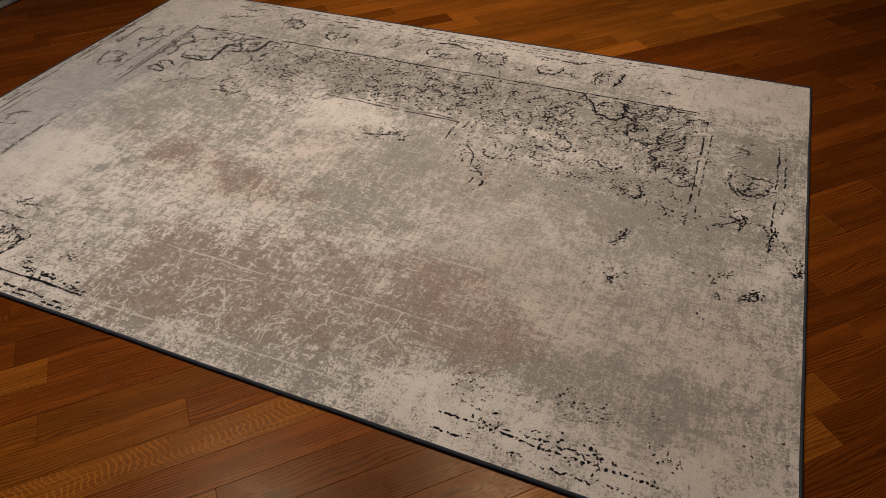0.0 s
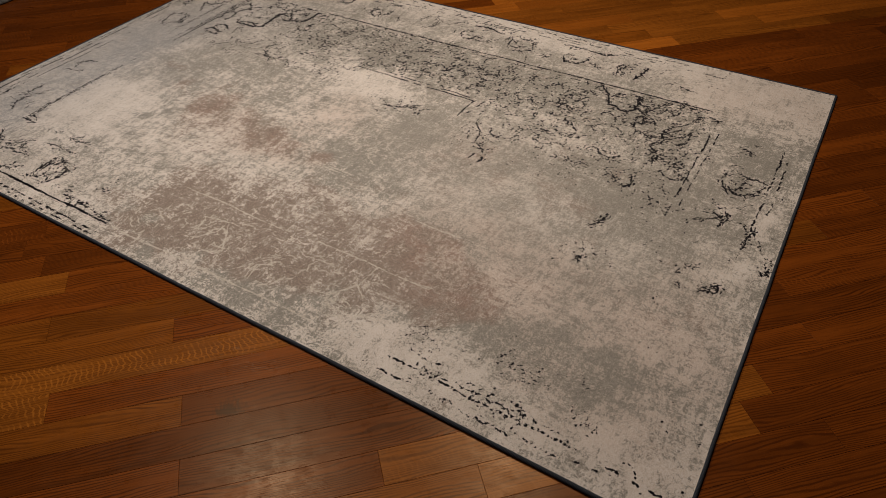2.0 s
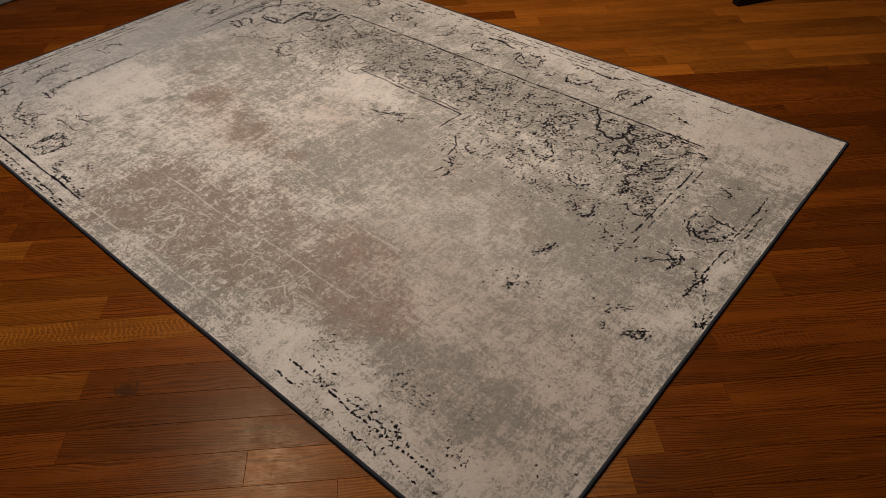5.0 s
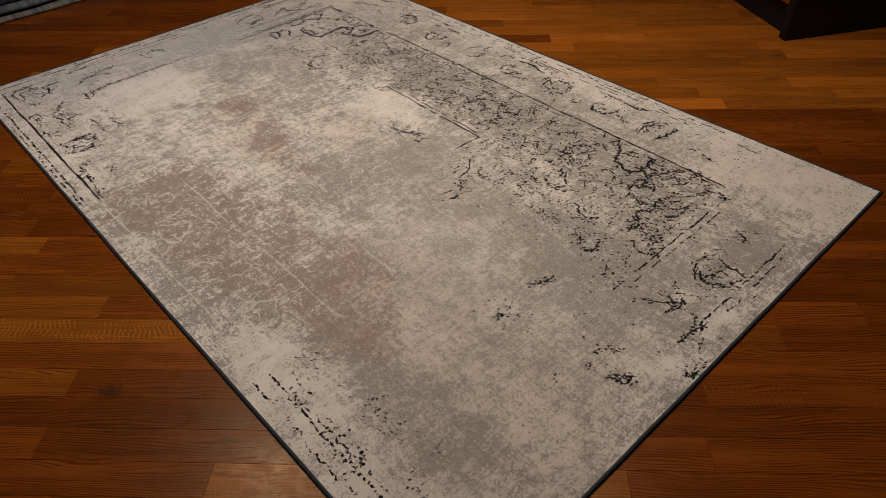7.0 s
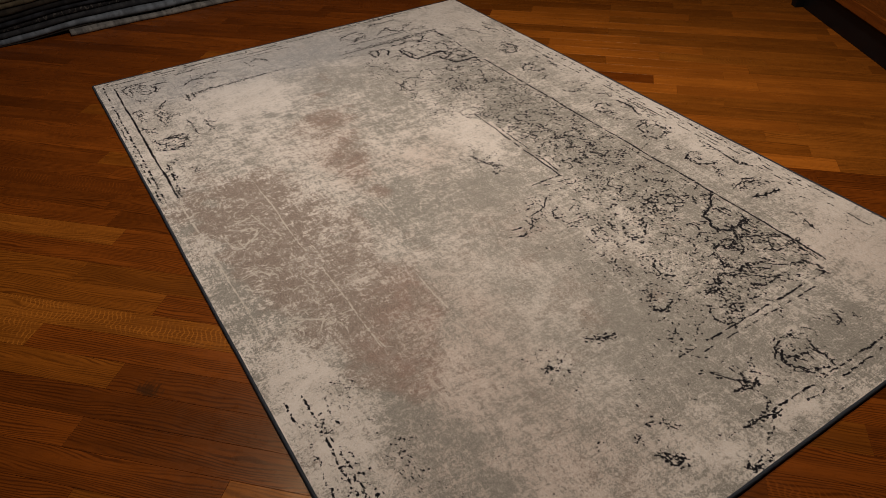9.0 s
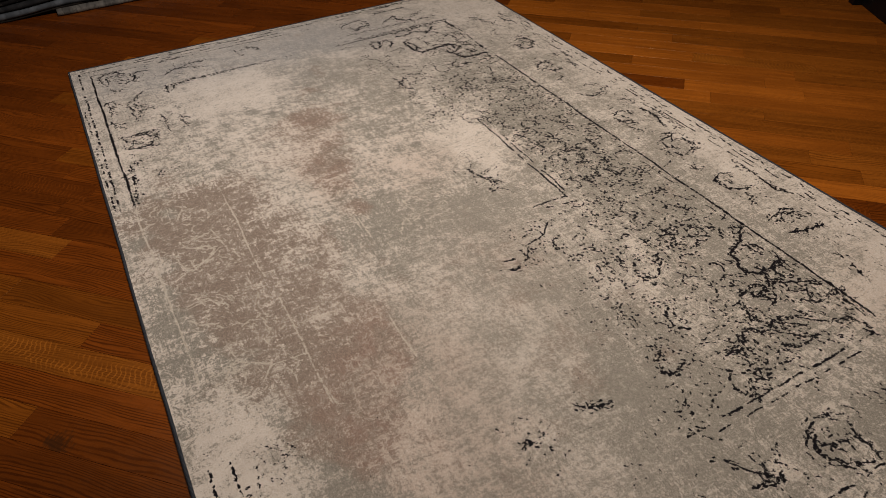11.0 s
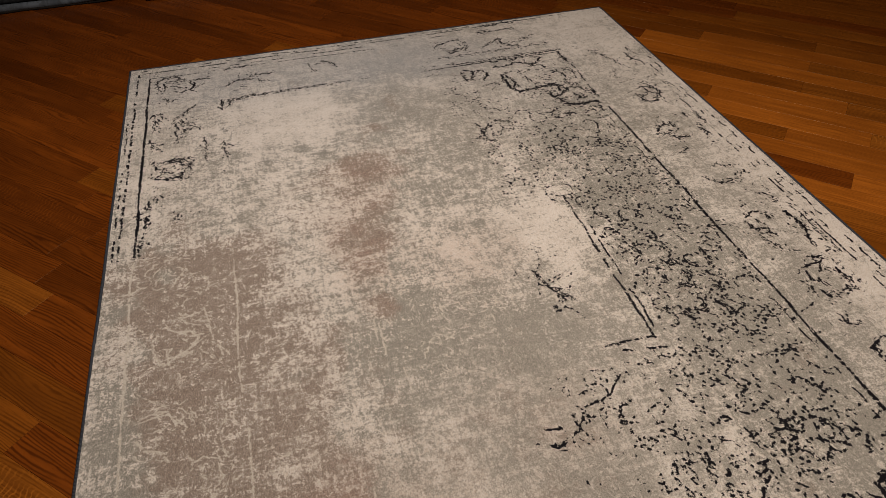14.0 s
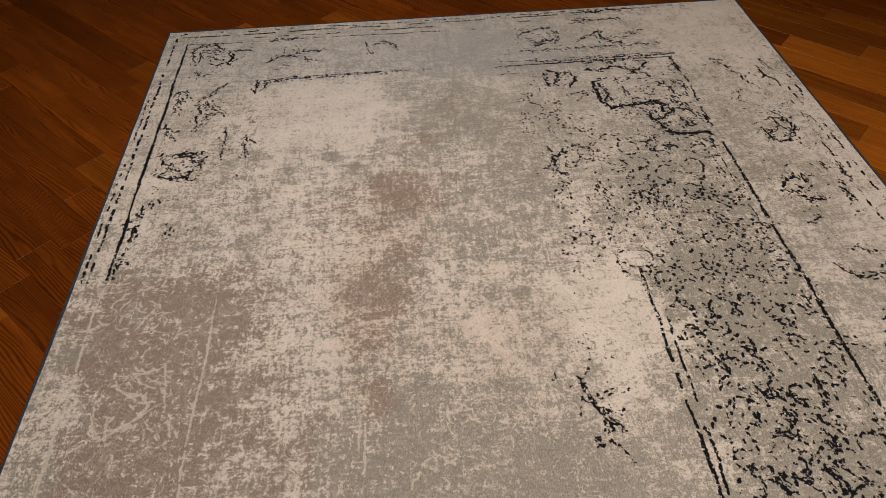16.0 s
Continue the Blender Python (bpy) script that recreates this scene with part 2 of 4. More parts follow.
    col = m.mix(on, col, rgba(0.007, 0.006, 0.009))
    # nap: highlights and shade of the tufts painted over the colour, then their relief
    tuft = m.noise(m.mapping(co, (1, 1.6, 1)), 420.0, 2, 0.6)
    col = m.mix(0.38, col, m.mix(m.step(tuft, 0.25, 0.75), rgba(0.0, 0.0, 0.0), rgba(1, 1, 1)), "OVERLAY")
    h = m.math("ADD", m.math("MULTIPLY", tuft, 0.5), m.math("MULTIPLY", m.math("SUBTRACT", 1.0, mask), 0.5))
    h = m.math("ADD", h, m.math("MULTIPLY", m.math("ADD", scratch_x, scratch_y), 0.6))
    m.bump(h, 0.7, 0.0020)
    return m.out(col, 0.75, spec=0.12)


M_RUG = rug_material()

# ---- mesh helpers ----


def part(name, bm, material, parent=None, label=""):
    """Links a bmesh as one mesh object, under a thing or a part where one is given."""
    me = bpy.data.meshes.new(name)
    bmesh.ops.recalc_face_normals(bm, faces=bm.faces[:])
    bm.to_mesh(me)
    bm.free()
    me.materials.append(material)
    ob = new(name, me)
    if parent:
        ob.parent = parent
    if label:
        ob["label"] = label
    return ob


def slab(corners, z0, z1, bevel=0.0, segments=2):
    """A prism over a ground polygon, with rounded edges."""
    bm = bmesh.new()
    low = [bm.verts.new((x, y, z0)) for x, y in corners]
    f = bm.faces.new(low)
    top = bmesh.ops.extrude_face_region(bm, geom=[f])
    for v in top["geom"]:
        if isinstance(v, bmesh.types.BMVert):
            v.co.z = z1
    if bevel:
        bmesh.ops.bevel(bm, geom=bm.edges[:], offset=bevel, segments=segments, affect="EDGES", profile=0.6)
    return bm


def rect(x0, y0, x1, y1):
    return [(x0, y0), (x1, y0), (x1, y1), (x0, y1)]


# ---- room ----
RX0, RX1, RY0, RY1, RZ = -6.2, 3.0, -3.6, 5.6, 2.75
for name, r in (("wall_west", rect(RX0 - 0.15, RY0 - 0.15, RX0, RY1 + 0.15)), ("wall_east", rect(RX1, RY0 - 0.15, RX1 + 0.15, RY1 + 0.15)),
                ("wall_south", rect(RX0, RY0 - 0.15, RX1, RY0)), ("wall_north", rect(RX0, RY1, RX1, RY1 + 0.15))):
    tagged(part(name, slab(r, -0.03, RZ), M_WALL), "plain dark brown painted showroom wall", "wall", kind="structure")
tagged(part("ceiling", slab(rect(RX0 - 0.15, RY0 - 0.15, RX1 + 0.15, RY1 + 0.15), RZ, RZ + 0.12), M_CEIL), "plain dark painted ceiling", "ceiling", kind="structure")
floor = part("floor", slab(rect(RX0 - 0.15, RY0 - 0.15, RX1 + 0.15, RY1 + 0.15), -0.12, -0.013), M_SUBFLOOR)
tagged(floor, "varnished reddish-brown oak strip floor laid diagonally", "floor", kind="structure")

# ---- the rug: 3.0 x 2.0 m, its long side along x ----
RL, RW, RT = 3.0, 2.0, 0.008
STEP = 0.0025
NX, NY = int(RL / STEP) + 1, int(RW / STEP) + 1
GX, GY = np.meshgrid(np.linspace(-RL, 0, NX), np.linspace(0, RW, NY))
rng = random.Random(7)


def lattice(x, y, size, seed):
    """Smooth value noise of about -1 to 1, features of the given size in metres."""
    r = np.random.RandomState(seed)
    n = 64
    table = r.rand(n, n) * 2 - 1
    u, v = x / size + 100.0, y / size + 100.0
    i, j = np.floor(u).astype(int), np.floor(v).astype(int)
    fu, fv = u - i, v - j
    fu, fv = fu * fu * (3 - 2 * fu), fv * fv * (3 - 2 * fv)
    a, b = table[i % n, j % n], table[(i + 1) % n, j % n]
    c, d = table[i % n, (j + 1) % n], table[(i + 1) % n, (j + 1) % n]
    return (a * (1 - fu) + b * fu) * (1 - fv) + (c * (1 - fu) + d * fu) * fv


def ramp(v, lo, hi):
    f = np.clip((v - lo) / (hi - lo), 0, 1)
    return f * f * (3 - 2 * f)


# uneven outlines for the faded areas
WX = GX + 0.05 * lattice(GX, GY, 0.16, 1) + 0.03 * lattice(GX, GY, 0.06, 2)
WY = GY + 0.05 * lattice(GX, GY, 0.16, 3) + 0.03 * lattice(GX, GY, 0.06, 4)


def clouds(base, rows):
    f = np.full(GX.shape, base)
    for x, y, rx, ry, w in rows:
        f += w * np.exp(-(((WX - x) / rx) ** 2 + ((WY - y) / ry) ** 2) ** 1.3)
    return f


# where the dye has gone: x, y, half-widths, depth
WORN_FIELD = [(-2.47, .55, .17, .19, -.55), (-2.3, .44, .12, .1, -.18), (-1.77, .54, .19, .13, -.11), (-1.6, .88, .18, .13, -.12), (-1.56, .62, .12, .07, -.12), (-1.63, 1.17, .14, .14, -.5),
              (-1.7, 1.29, .13, .06, -.35), (-1.89, 1.39, .09, .07, -.3), (-1.48, 1.22, .09, .06, -.25), (-2.08, .55, .15, .11, -.08), (-1.88, .85, .1, .07, -.1), (-1.12, .57, .1, .16, -.16),
              (-.94, .7, .14, .12, -.22), (-.79, 1.19, .12, .08, -.3), (-.57, .47, .12, .1, -.18)]
WORN_BORDER = [(-2.6, .45, .08, .1, -.2), (-1.51, .07, .1, .045, -.5), (-.19, .51, .15, .09, -.45), (-.14, .14, .3, .12, -.32), (-.8, .09, .2, .09, -.35), (-.5, .06, .5, .08, -.24),
               (-.2, 1.84, .34, .2, -.75), (-1.4, 1.93, 1.3, .09, -.4), (-.06, 1.09, .04, .05, -.5), (-.09, .82, .09, .12, -.25), (-2.85, 1.85, .3, .3, -.42), (-2.4, .1, .55, .1, -.22),
               (-1.64, 1.72, .25, .06, -.2)]
DYED_FIELD = [(-2.42, .93, .14, .14, .28), (-2.08, .78, .1, .1, .44), (-2.31, .78, .05, .08, .25), (-2.04, 1, .14, .12, .25), (-1.78, .74, .11, .08, .42), (-1.57, .66, .07, .05, .25),
              (-1.41, .7, .13, .12, .48), (-1.42, .88, .12, .08, .2), (-1.34, 1.09, .14, .12, .28), (-1.75, .34, .13, .09, .34), (-1.45, .28, .25, .14, .3), (-1.15, .3, .3, .15, .28)]
DYED_FIELD += [(-1.66, 1.43, .16, .1, .35), (-2.03, 1.45, .22, .12, .28), (-1.15, 1.52, .75, .2, .44), (-.6, .28, .12, .08, .4), (-.45, .37, .07, .05, .3), (-.74, .27, .1, .09, .25),
               (-.92, .38, .22, .14, .28), (-.64, 1, .2, .15, .2), (-2.3, 1.12, .16, .16, .22), (-1.15, .88, .3, .3, .25), (-.62, 1.12, .3, .25, .18), (-.95, .55, .2, .12, .12)]
DYED_BORDER = [(-2.71, 1.09, .12, .3, .28), (-1.67, .2, .22, .12, .4), (-.27, .29, .15, .1, .4), (-.12, 1.45, .1, .2, .42), (-.32, 1.02, .22, .28, .35), (-1.62, .09, .2, .08, .3),
               (-1.2, .11, .26, .09, .3), (-1.5, 1.78, .6, .05, .15)]
BROWN = [(-2.08, .78, .13, .13, .60), (-2.31, .80, .08, .10, .35), (-1.78, .74, .16, .12, .60), (-1.57, .65, .12, .08, .50), (-1.95, .62, .20, .15, .40), (-1.70, .20, .32, .16, .65),
         (-1.75, .36, .15, .12, .50), (-1.40, .30, .35, .17, .55), (-1.10, .34, .35, .18, .50), (-.85, .36, .28, .18, .45), (-2.42, .93, .10, .10, .25), (-1.35, .50, .25, .08, .35), (-.85, .85, .35, .28, .30)]
PINK = [(-1.0, .95, .28, .22, .30), (-2.06, .78, .18, .14, .38), (-1.72, .70, .22, .12, .42), (-.85, .5, .25, .2, .6), (-.5, .45, .3, .2, .7), (-.2, .4, .3, .4, .6), (-1.6, .95, .3, .15, .4), (-.2, 1.8, .4, .25, .45)]
dye = clouds(0.46, WORN_FIELD + WORN_BORDER + DYED_FIELD + DYED_BORDER) + 0.10 * lattice(GX, GY, 0.11, 5)
for x, y, r, w in ((-2.248, .58, .026, .9), (-2.205, .645, .018, .8), (-2.20, .47, .017, .6), (-1.72, 1.02, .020, .6), (-1.62, 1.33, .022, .8), (-.063, 1.127, .018, -1.2), (-.19, 1.10, .035, -.7), (-.075, 1.02, .03, -.5)):
    dye += w * np.exp(-(np.hypot(GX - x + .004 * lattice(GX, GY, .012, 33), GY - y) / r) ** 4)
brown = clouds(0.12, BROWN) + 0.22 * lattice(GX, GY, .055, 14) + 0.12 * lattice(GX, GY, .15, 15)
# where the bluish light of the far end is tinted into the rug
cool_light = clouds(0.0, [(-2.80, .85, .26, .65, .95), (-2.85, .15, .25, .3, .45), (-2.45, .6, .3, .45, .22), (-2.5, 1.5, .3, .3, .25)])
faint = clouds(0.0, [(-.78, .86, .50, .42, .95), (-.25, 1.0, .28, .5, .5), (-.45, .25, .5, .30, .45), (-2.45, 1.30, .45, .45, .85), (-1.4, 1.82, 1.5, .15, .80), (-2.86, .9, .14, 1.0, .75), (-2.45, .15, .45, .14, .6), (-1.3, 1.15, .35, .2, .5), (-1.2, 1.5, .8, .16, .5)])
pink = clouds(0.15, PINK) + 0.12 * lattice(GX, GY, 0.2, 6)

# distance fields of the printed outlines (dark) and of the bleached ones (pale)
REACH = 0.012
dark_d = np.full(GX.shape, REACH)
pale_d = np.full(GX.shape, REACH)
trace_d = np.full(GX.shape, REACH)


def stroke(field, pts, width):
    """Lays a polyline of the given half-width into a distance field."""
    pts = np.asarray(pts, float)
    lo, hi = pts.min(0) - width - REACH, pts.max(0) + width + REACH
    i0, i1 = max(0, int((lo[0] + RL) / STEP)), min(NX, int((hi[0] + RL) / STEP) + 2)
    j0, j1 = max(0, int(lo[1] / STEP)), min(NY, int(hi[1] / STEP) + 2)
    if i0 >= i1 or j0 >= j1:
        return
    x, y = GX[j0:j1, i0:i1], GY[j0:j1, i0:i1]
    best = field[j0:j1, i0:i1]
    for (ax, ay), (bx, by) in zip(pts[:-1], pts[1:]):
        dx, dy = bx - ax, by - ay
        k = np.clip(((x - ax) * dx + (y - ay) * dy) / (dx * dx + dy * dy + 1e-12), 0, 1)
        np.minimum(best, np.hypot(x - ax - k * dx, y - ay - k * dy) - width, out=best)


def arc(cx, cy, rx, ry, a0, a1, turn=0.0, wob=0.0, n=9):
    out = []
    c, s = math.cos(turn), math.sin(turn)
    for i in range(n):
        a = a0 + (a1 - a0) * i / (n - 1)
        k = 1 + rng.uniform(-wob, wob)
        u, v = rx * k * math.cos(a), ry * k * math.sin(a)
        out.append((cx + c * u - s * v, cy + s * u + c * v))
    return out


def rule(field, x0, y0, x1, y1, width, wander=0.002, piece=0.03, gap=0.0):
    """A straight printed line that wanders a little, in pieces with gaps."""
    n = max(1, int(math.hypot(x1 - x0, y1 - y0) / piece))
    px, py = (y1 - y0), (x0 - x1)
    ln = math.hypot(px, py)
    off = 0.0
    prev = None
    for i in range(n + 1):
        off = 0.7 * off + rng.uniform(-wander, wander)
        p = (x0 + (x1 - x0) * i / n + px / ln * off, y0 + (y1 - y0) * i / n + py / ln * off)
        if prev and rng.random() > gap:
            stroke(field, [prev, p], width * rng.uniform(0.65, 1.2))
        prev = p


def curl(field, cx, cy, r, width, turns=0.9, start=None):
    a0 = rng.uniform(0, 6.28) if start is None else start
    n = 10
    pts = [(cx + r * (1 - 0.62 * i / n) * math.cos(a0 + turns * 6.28 * i / n), cy + r * (1 - 0.62 * i / n) * math.sin(a0 + turns * 6.28 * i / n)) for i in range(n)]
    stroke(field, pts, width)


def rosette(field, cx, cy, r, width=0.0031, turn=0.0, stretch=1.2, full=0.8):
    """A blossom of broken rings of short bent strokes round a curl."""
    c, s = math.cos(turn), math.sin(turn)
    worn, span = rng.uniform(0, 6.28), rng.uniform(0.8, 1.7)
    for ring, count in ((1.0, 30), (0.76, 11), (0.46, 8), (0.2, 3)):
        phase = rng.uniform(0, 6.28)
        for i in range(count):
            a = phase + 6.28 * i / count + rng.uniform(-0.2, 0.2)
            faded = abs((a - worn + 3.14) % 6.28 - 3.14) < span
            if rng.random() > (full * 0.5 if faded else full):
                continue
            rr = r * ring * rng.uniform(0.92, 1.09) * (1 + 0.10 * math.sin(5 * a + worn))
            u, v = rr * stretch * math.cos(a), rr * math.sin(a)
            px, py = cx + c * u - s * v, cy + s * u + c * v
            along = a + turn + 1.57 + rng.gauss(0, 0.6)
            l = r * rng.uniform(0.05, 0.24)
            bend = along + rng.uniform(-1.0, 1.0)
            mid = (px + l * math.cos(along), py + l * math.sin(along))
            stroke(field, [(px, py), mid, (mid[0] + l * 0.8 * math.cos(bend), mid[1] + l * 0.8 * math.sin(bend))], width * rng.uniform(0.3, 1.35) * (0.7 if faded else 1))
    for k in range(3):
        a0 = worn + 3.14 + rng.uniform(-1.4, 1.0)
        stroke(field, arc(cx, cy, r * rng.uniform(.5, 1.0) * stretch, r * rng.uniform(.5, .95), a0, a0 + rng.uniform(.5, 1.0), turn, 0.08, 6), width * rng.uniform(.9, 1.5))
    dashes(field, cx - r * 1.5, cy - r * 1.2, cx + r * 1.5, cy + r * 1.2, 14, width * .8, .009)


def dashes(field, x0, y0, x1, y1, count, width=0.0022, length=0.012, lean=None):
    """Short broken remains of an outline; now and then three or four in a bent row."""
    while count > 0:
        x, y = rng.uniform(x0, x1), rng.uniform(y0, y1)
        a = rng.uniform(0, 3.14) if lean is None else rng.gauss(lean, 0.6)
        turn = rng.uniform(-0.7, 0.7)
        for _ in range(rng.choice((1, 1, 1, 2, 3, 5))):
            l = length * rng.uniform(0.12, 0.95)
            stroke(field, [(x, y), (x + l * math.cos(a), y + l * math.sin(a))], width * rng.uniform(0.35, 1.1))
            gap = l + 2.4 * width + length * rng.uniform(0.2, 0.6)
            x, y, a = x + gap * math.cos(a), y + gap * math.sin(a), a + turn
            count -= 1


def trace(width, *pts, field=None, gap=0.15):
    """A worn printed stroke along a bent line: a broken core hatched with short strokes that follow it."""
    dark = field is None
    field = dark_d if dark else field
    core = min(0.92, 0.60 + 100.0 * (width - 0.002)) if dark else 1 - gap

    def lay(q, w):
        stroke(field, q, w)
        if dark:
            stroke(trace_d, q, w)

    for (ax, ay), (bx, by) in zip(pts[:-1], pts[1:]):
        n = max(1, round(math.hypot(bx - ax, by - ay) / 0.010))
        way = math.atan2(by - ay, bx - ax)
        prev = (ax, ay)
        for i in range(1, n + 1):
            wob = 0.0016 if dark else 0.0006
            p = (ax + (bx - ax) * i / n + rng.gauss(0, wob), ay + (by - ay) * i / n + rng.gauss(0, wob))
            if rng.random() < core:
                lay([prev, p], width * (rng.uniform(0.45, 1.05) if dark else rng.uniform(0.5, 1.0)))
            for _ in range(2 if dark else 0):
                off, a, l = rng.gauss(0, .0065), way + rng.gauss(0, .38), rng.uniform(.001, .010)
                cx, cy = p[0] - off * math.sin(way), p[1] + off * math.cos(way)
                lay([(cx, cy), (cx + l * math.cos(a), cy + l * math.sin(a))], rng.uniform(.0008, .0025) * (0.85 + 90 * width))
            prev = p


# border rules
rule(dark_d, -2.905, .078, -1.84, .077, .0042)
rule(dark_d, -2.905, .080, -2.895, 1.05, .0022, gap=.25)
rule(dark_d, -2.955, .06, -2.960, 1.50, .0034, piece=.05, gap=.35)
rule(dark_d, -2.93, .30, -2.925, 1.45, .0026, piece=.04, gap=.55)
rule(dark_d, -2.975, .02, -2.975, 1.80, .0028, wander=.004, piece=.012, gap=.62)
rule(dark_d, -2.95, .036, -1.84, .034, .0036, wander=.002, piece=.009, gap=.46)
rule(dark_d, -2.6, .020, -1.85, .018, .0030, wander=.002, piece=.008, gap=.66)
rule(dark_d, -2.55, 1.925, -.40, 1.925, .0028, wander=.0025, piece=.022, gap=.56)
rule(dark_d, -2.50, 1.968, -.55, 1.968, .0030, wander=.004, piece=.014, gap=.60)
rule(dark_d, -2.60, 1.945, -.55, 1.945, .0026, wander=.003, piece=.02, gap=.72)
rule(dark_d, -.78, .088, -.28, .086, .0030, wander=.003, piece=.010, gap=.25)
rule(dark_d, -.70, .100, -.34, .098, .0022, wander=.004, piece=.009, gap=.5)
rule(dark_d, -.20, .075, .0, .07, .0036, wander=.003, piece=.012, gap=.45)
rule(dark_d, -.85, .044, -.20, .044, .0028, wander=.006, piece=.011, gap=.5)
rule(dark_d, -.100, .95, -.092, 1.58, .0027, wander=.003, piece=.014, gap=.45)
rule(dark_d, -.072, 1.05, -.072, 1.45, .0026, wander=.003, piece=.013, gap=.60)
# inner border rules
rule(dark_d, -2.20, 1.655, -.36, 1.655, .0040, wander=.002, gap=.05)
rule(dark_d, -2.645, 1.655, -2.27, 1.652, .0030, wander=.004, piece=.018, gap=.35)
rule(dark_d, -2.27, 1.632, -.36, 1.634, .0020, wander=.004, piece=.02, gap=.55)
rule(dark_d, -2.650, 1.10, -2.646, 1.655, .0030, gap=.15)
rule(dark_d, -2.675, 1.10, -2.675, 1.65, .0018, gap=.45)
rule(dark_d, -.346, .98, -.345, 1.64, .0030, wander=.002, piece=.02, gap=.25)
rule(dark_d, -.322, 1.05, -.320, 1.60, .0024, wander=.002, piece=.016, gap=.45)
rule(dark_d, -2.665, .40, -2.665, .98, .0020, gap=.50)
for x0, y0, x1, y1, c, lean in ((-2.45, .10, -2.30, .12, 22, .1), (-2.10, .095, -1.90, .115, 26, .1), (-2.62, .10, -2.55, .13, 10, .2), (-.72, .10, -.42, .14, 20, .1),
                                (-.46, .10, -.40, .125, 16, 0), (-1.40, 1.88, -1.34, 1.89, 16, .3), (-2.02, 1.88, -1.93, 1.90, 16, .3), (-.95, 1.885, -.88, 1.90, 12, .3), (-.115, .97, -.085, 1.05, 18, 1.5), (-.035, .84, -.012, .93, 20, 1.5)):
    dashes(dark_d, x0, y0, x1, y1, c, .0031, .010, lean)
for x0, y0, x1, y1, c in ((-.80, .13, -.69, .20, 70), (-.54, .17, -.42, .25, 75), (-.32, .12, -.24, .19, 40), (-.72, .09, -.36, .13, 35), (-.85, .03, -.40, .09, 30)):
    dashes(dark_d, x0, y0, x1, y1, c, .0016, .007, .3)
# corner blossom where the border rules meet
trace(.0034, (-2.812, .110), (-2.873, .106), (-2.894, .135), (-2.889, .180), (-2.861, .209))
trace(.0024, (-2.786, .133), (-2.845, .136), (-2.870, .170), (-2.849, .204))
trace(.0030, (-2.740, .135), (-2.704, .152), (-2.713, .175))
trace(.0036, (-2.835, .225), (-2.855, .260), (-2.851, .292))
trace(.0022, (-2.757, .186), (-2.776, .220), (-2.757, .247))
trace(.0024, (-2.824, .108), (-2.775, .129))
trace(.0020, (-2.820, .146), (-2.816, .178), (-2.790, .200))
trace(.0020, (-2.843, .155), (-2.833, .194))
# leaf beside the near border rule
trace(.0028, (-2.594, .090), (-2.614, .094), (-2.623, .113))
trace(.0024, (-2.562, .101), (-2.502, .107))
trace(.0024, (-2.632, .126), (-2.589, .133))
trace(.0040, (-2.456, .093), (-2.418, .106), (-2.390, .117))
trace(.0024, (-2.407, .125), (-2.415, .134))
trace(.0024, (-2.586, .108), (-2.551, .109))
# small palmette
trace(.0024, (-2.574, .173), (-2.601, .209), (-2.650, .243))
trace(.0024, (-2.554, .171), (-2.513, .183), (-2.475, .178), (-2.418, .187))
trace(.0020, (-2.531, .197), (-2.508, .234), (-2.485, .260))
trace(.0020, (-2.550, .211), (-2.517, .239))
trace(.0020, (-2.473, .195), (-2.489, .226))
trace(.0018, (-2.561, .198), (-2.520, .210))
trace(.0022, (-2.427, .270), (-2.354, .278), (-2.286, .275), (-2.253, .273))
# corner of the inner panel
trace(.0036, (-2.587, .338), (-2.657, .338), (-2.659, .390), (-2.658, .462), (-2.657, .503))
trace(.0026, (-2.628, .341), (-2.640, .368), (-2.647, .421))
trace(.0026, (-2.596, .349), (-2.619, .370))
trace(.0020, (-2.651, .522), (-2.655, .581), (-2.659, .641), (-2.656, .725), (-2.659, .773))
trace(.0030, (-2.383, .338), (-2.348, .337), (-2.279, .340))
trace(.0024, (-2.365, .346), (-2.336, .365))
# full blossom of the near border
trace(.0030, (-2.253, .123), (-2.294, .120), (-2.308, .148), (-2.312, .189), (-2.299, .228))
trace(.0026, (-2.286, .121), (-2.267, .146), (-2.235, .142), (-2.221, .124))
trace(.0044, (-2.213, .121), (-2.201, .158), (-2.206, .192), (-2.220, .205))
trace(.0024, (-2.303, .191), (-2.269, .202), (-2.274, .227))
trace(.0024, (-2.243, .211), (-2.258, .229), (-2.282, .236))
trace(.0028, (-2.251, .138), (-2.231, .173), (-2.197, .199))
trace(.0024, (-2.291, .146), (-2.296, .182))
trace(.0020, (-2.266, .156), (-2.255, .178))
trace(.0022, (-2.256, .097), (-2.238, .113))
# last leaf before the bleached stretch
trace(.0030, (-2.095, .106), (-2.059, .107), (-2.074, .096))
trace(.0024, (-2.122, .120), (-2.099, .134))
trace(.0042, (-2.033, .096), (-2.018, .104), (-1.992, .101), (-1.973, .096))
trace(.0024, (-2.024, .182), (-1.977, .182))
trace(.0024, (-2.021, .080), (-2.019, .095))
# leaf and worn blossom of the far short side
trace(.0026, (-2.893, .357), (-2.906, .394), (-2.908, .446))
trace(.0032, (-2.760, .357), (-2.791, .391), (-2.799, .428), (-2.781, .478), (-2.754, .505))
trace(.0026, (-2.809, .439), (-2.817, .476), (-2.822, .539))
trace(.0022, (-2.855, .678), (-2.793, .684), (-2.779, .696))
trace(.0022, (-2.861, .729), (-2.832, .767), (-2.793, .784))
trace(.0020, (-2.829, .690), (-2.844, .729))
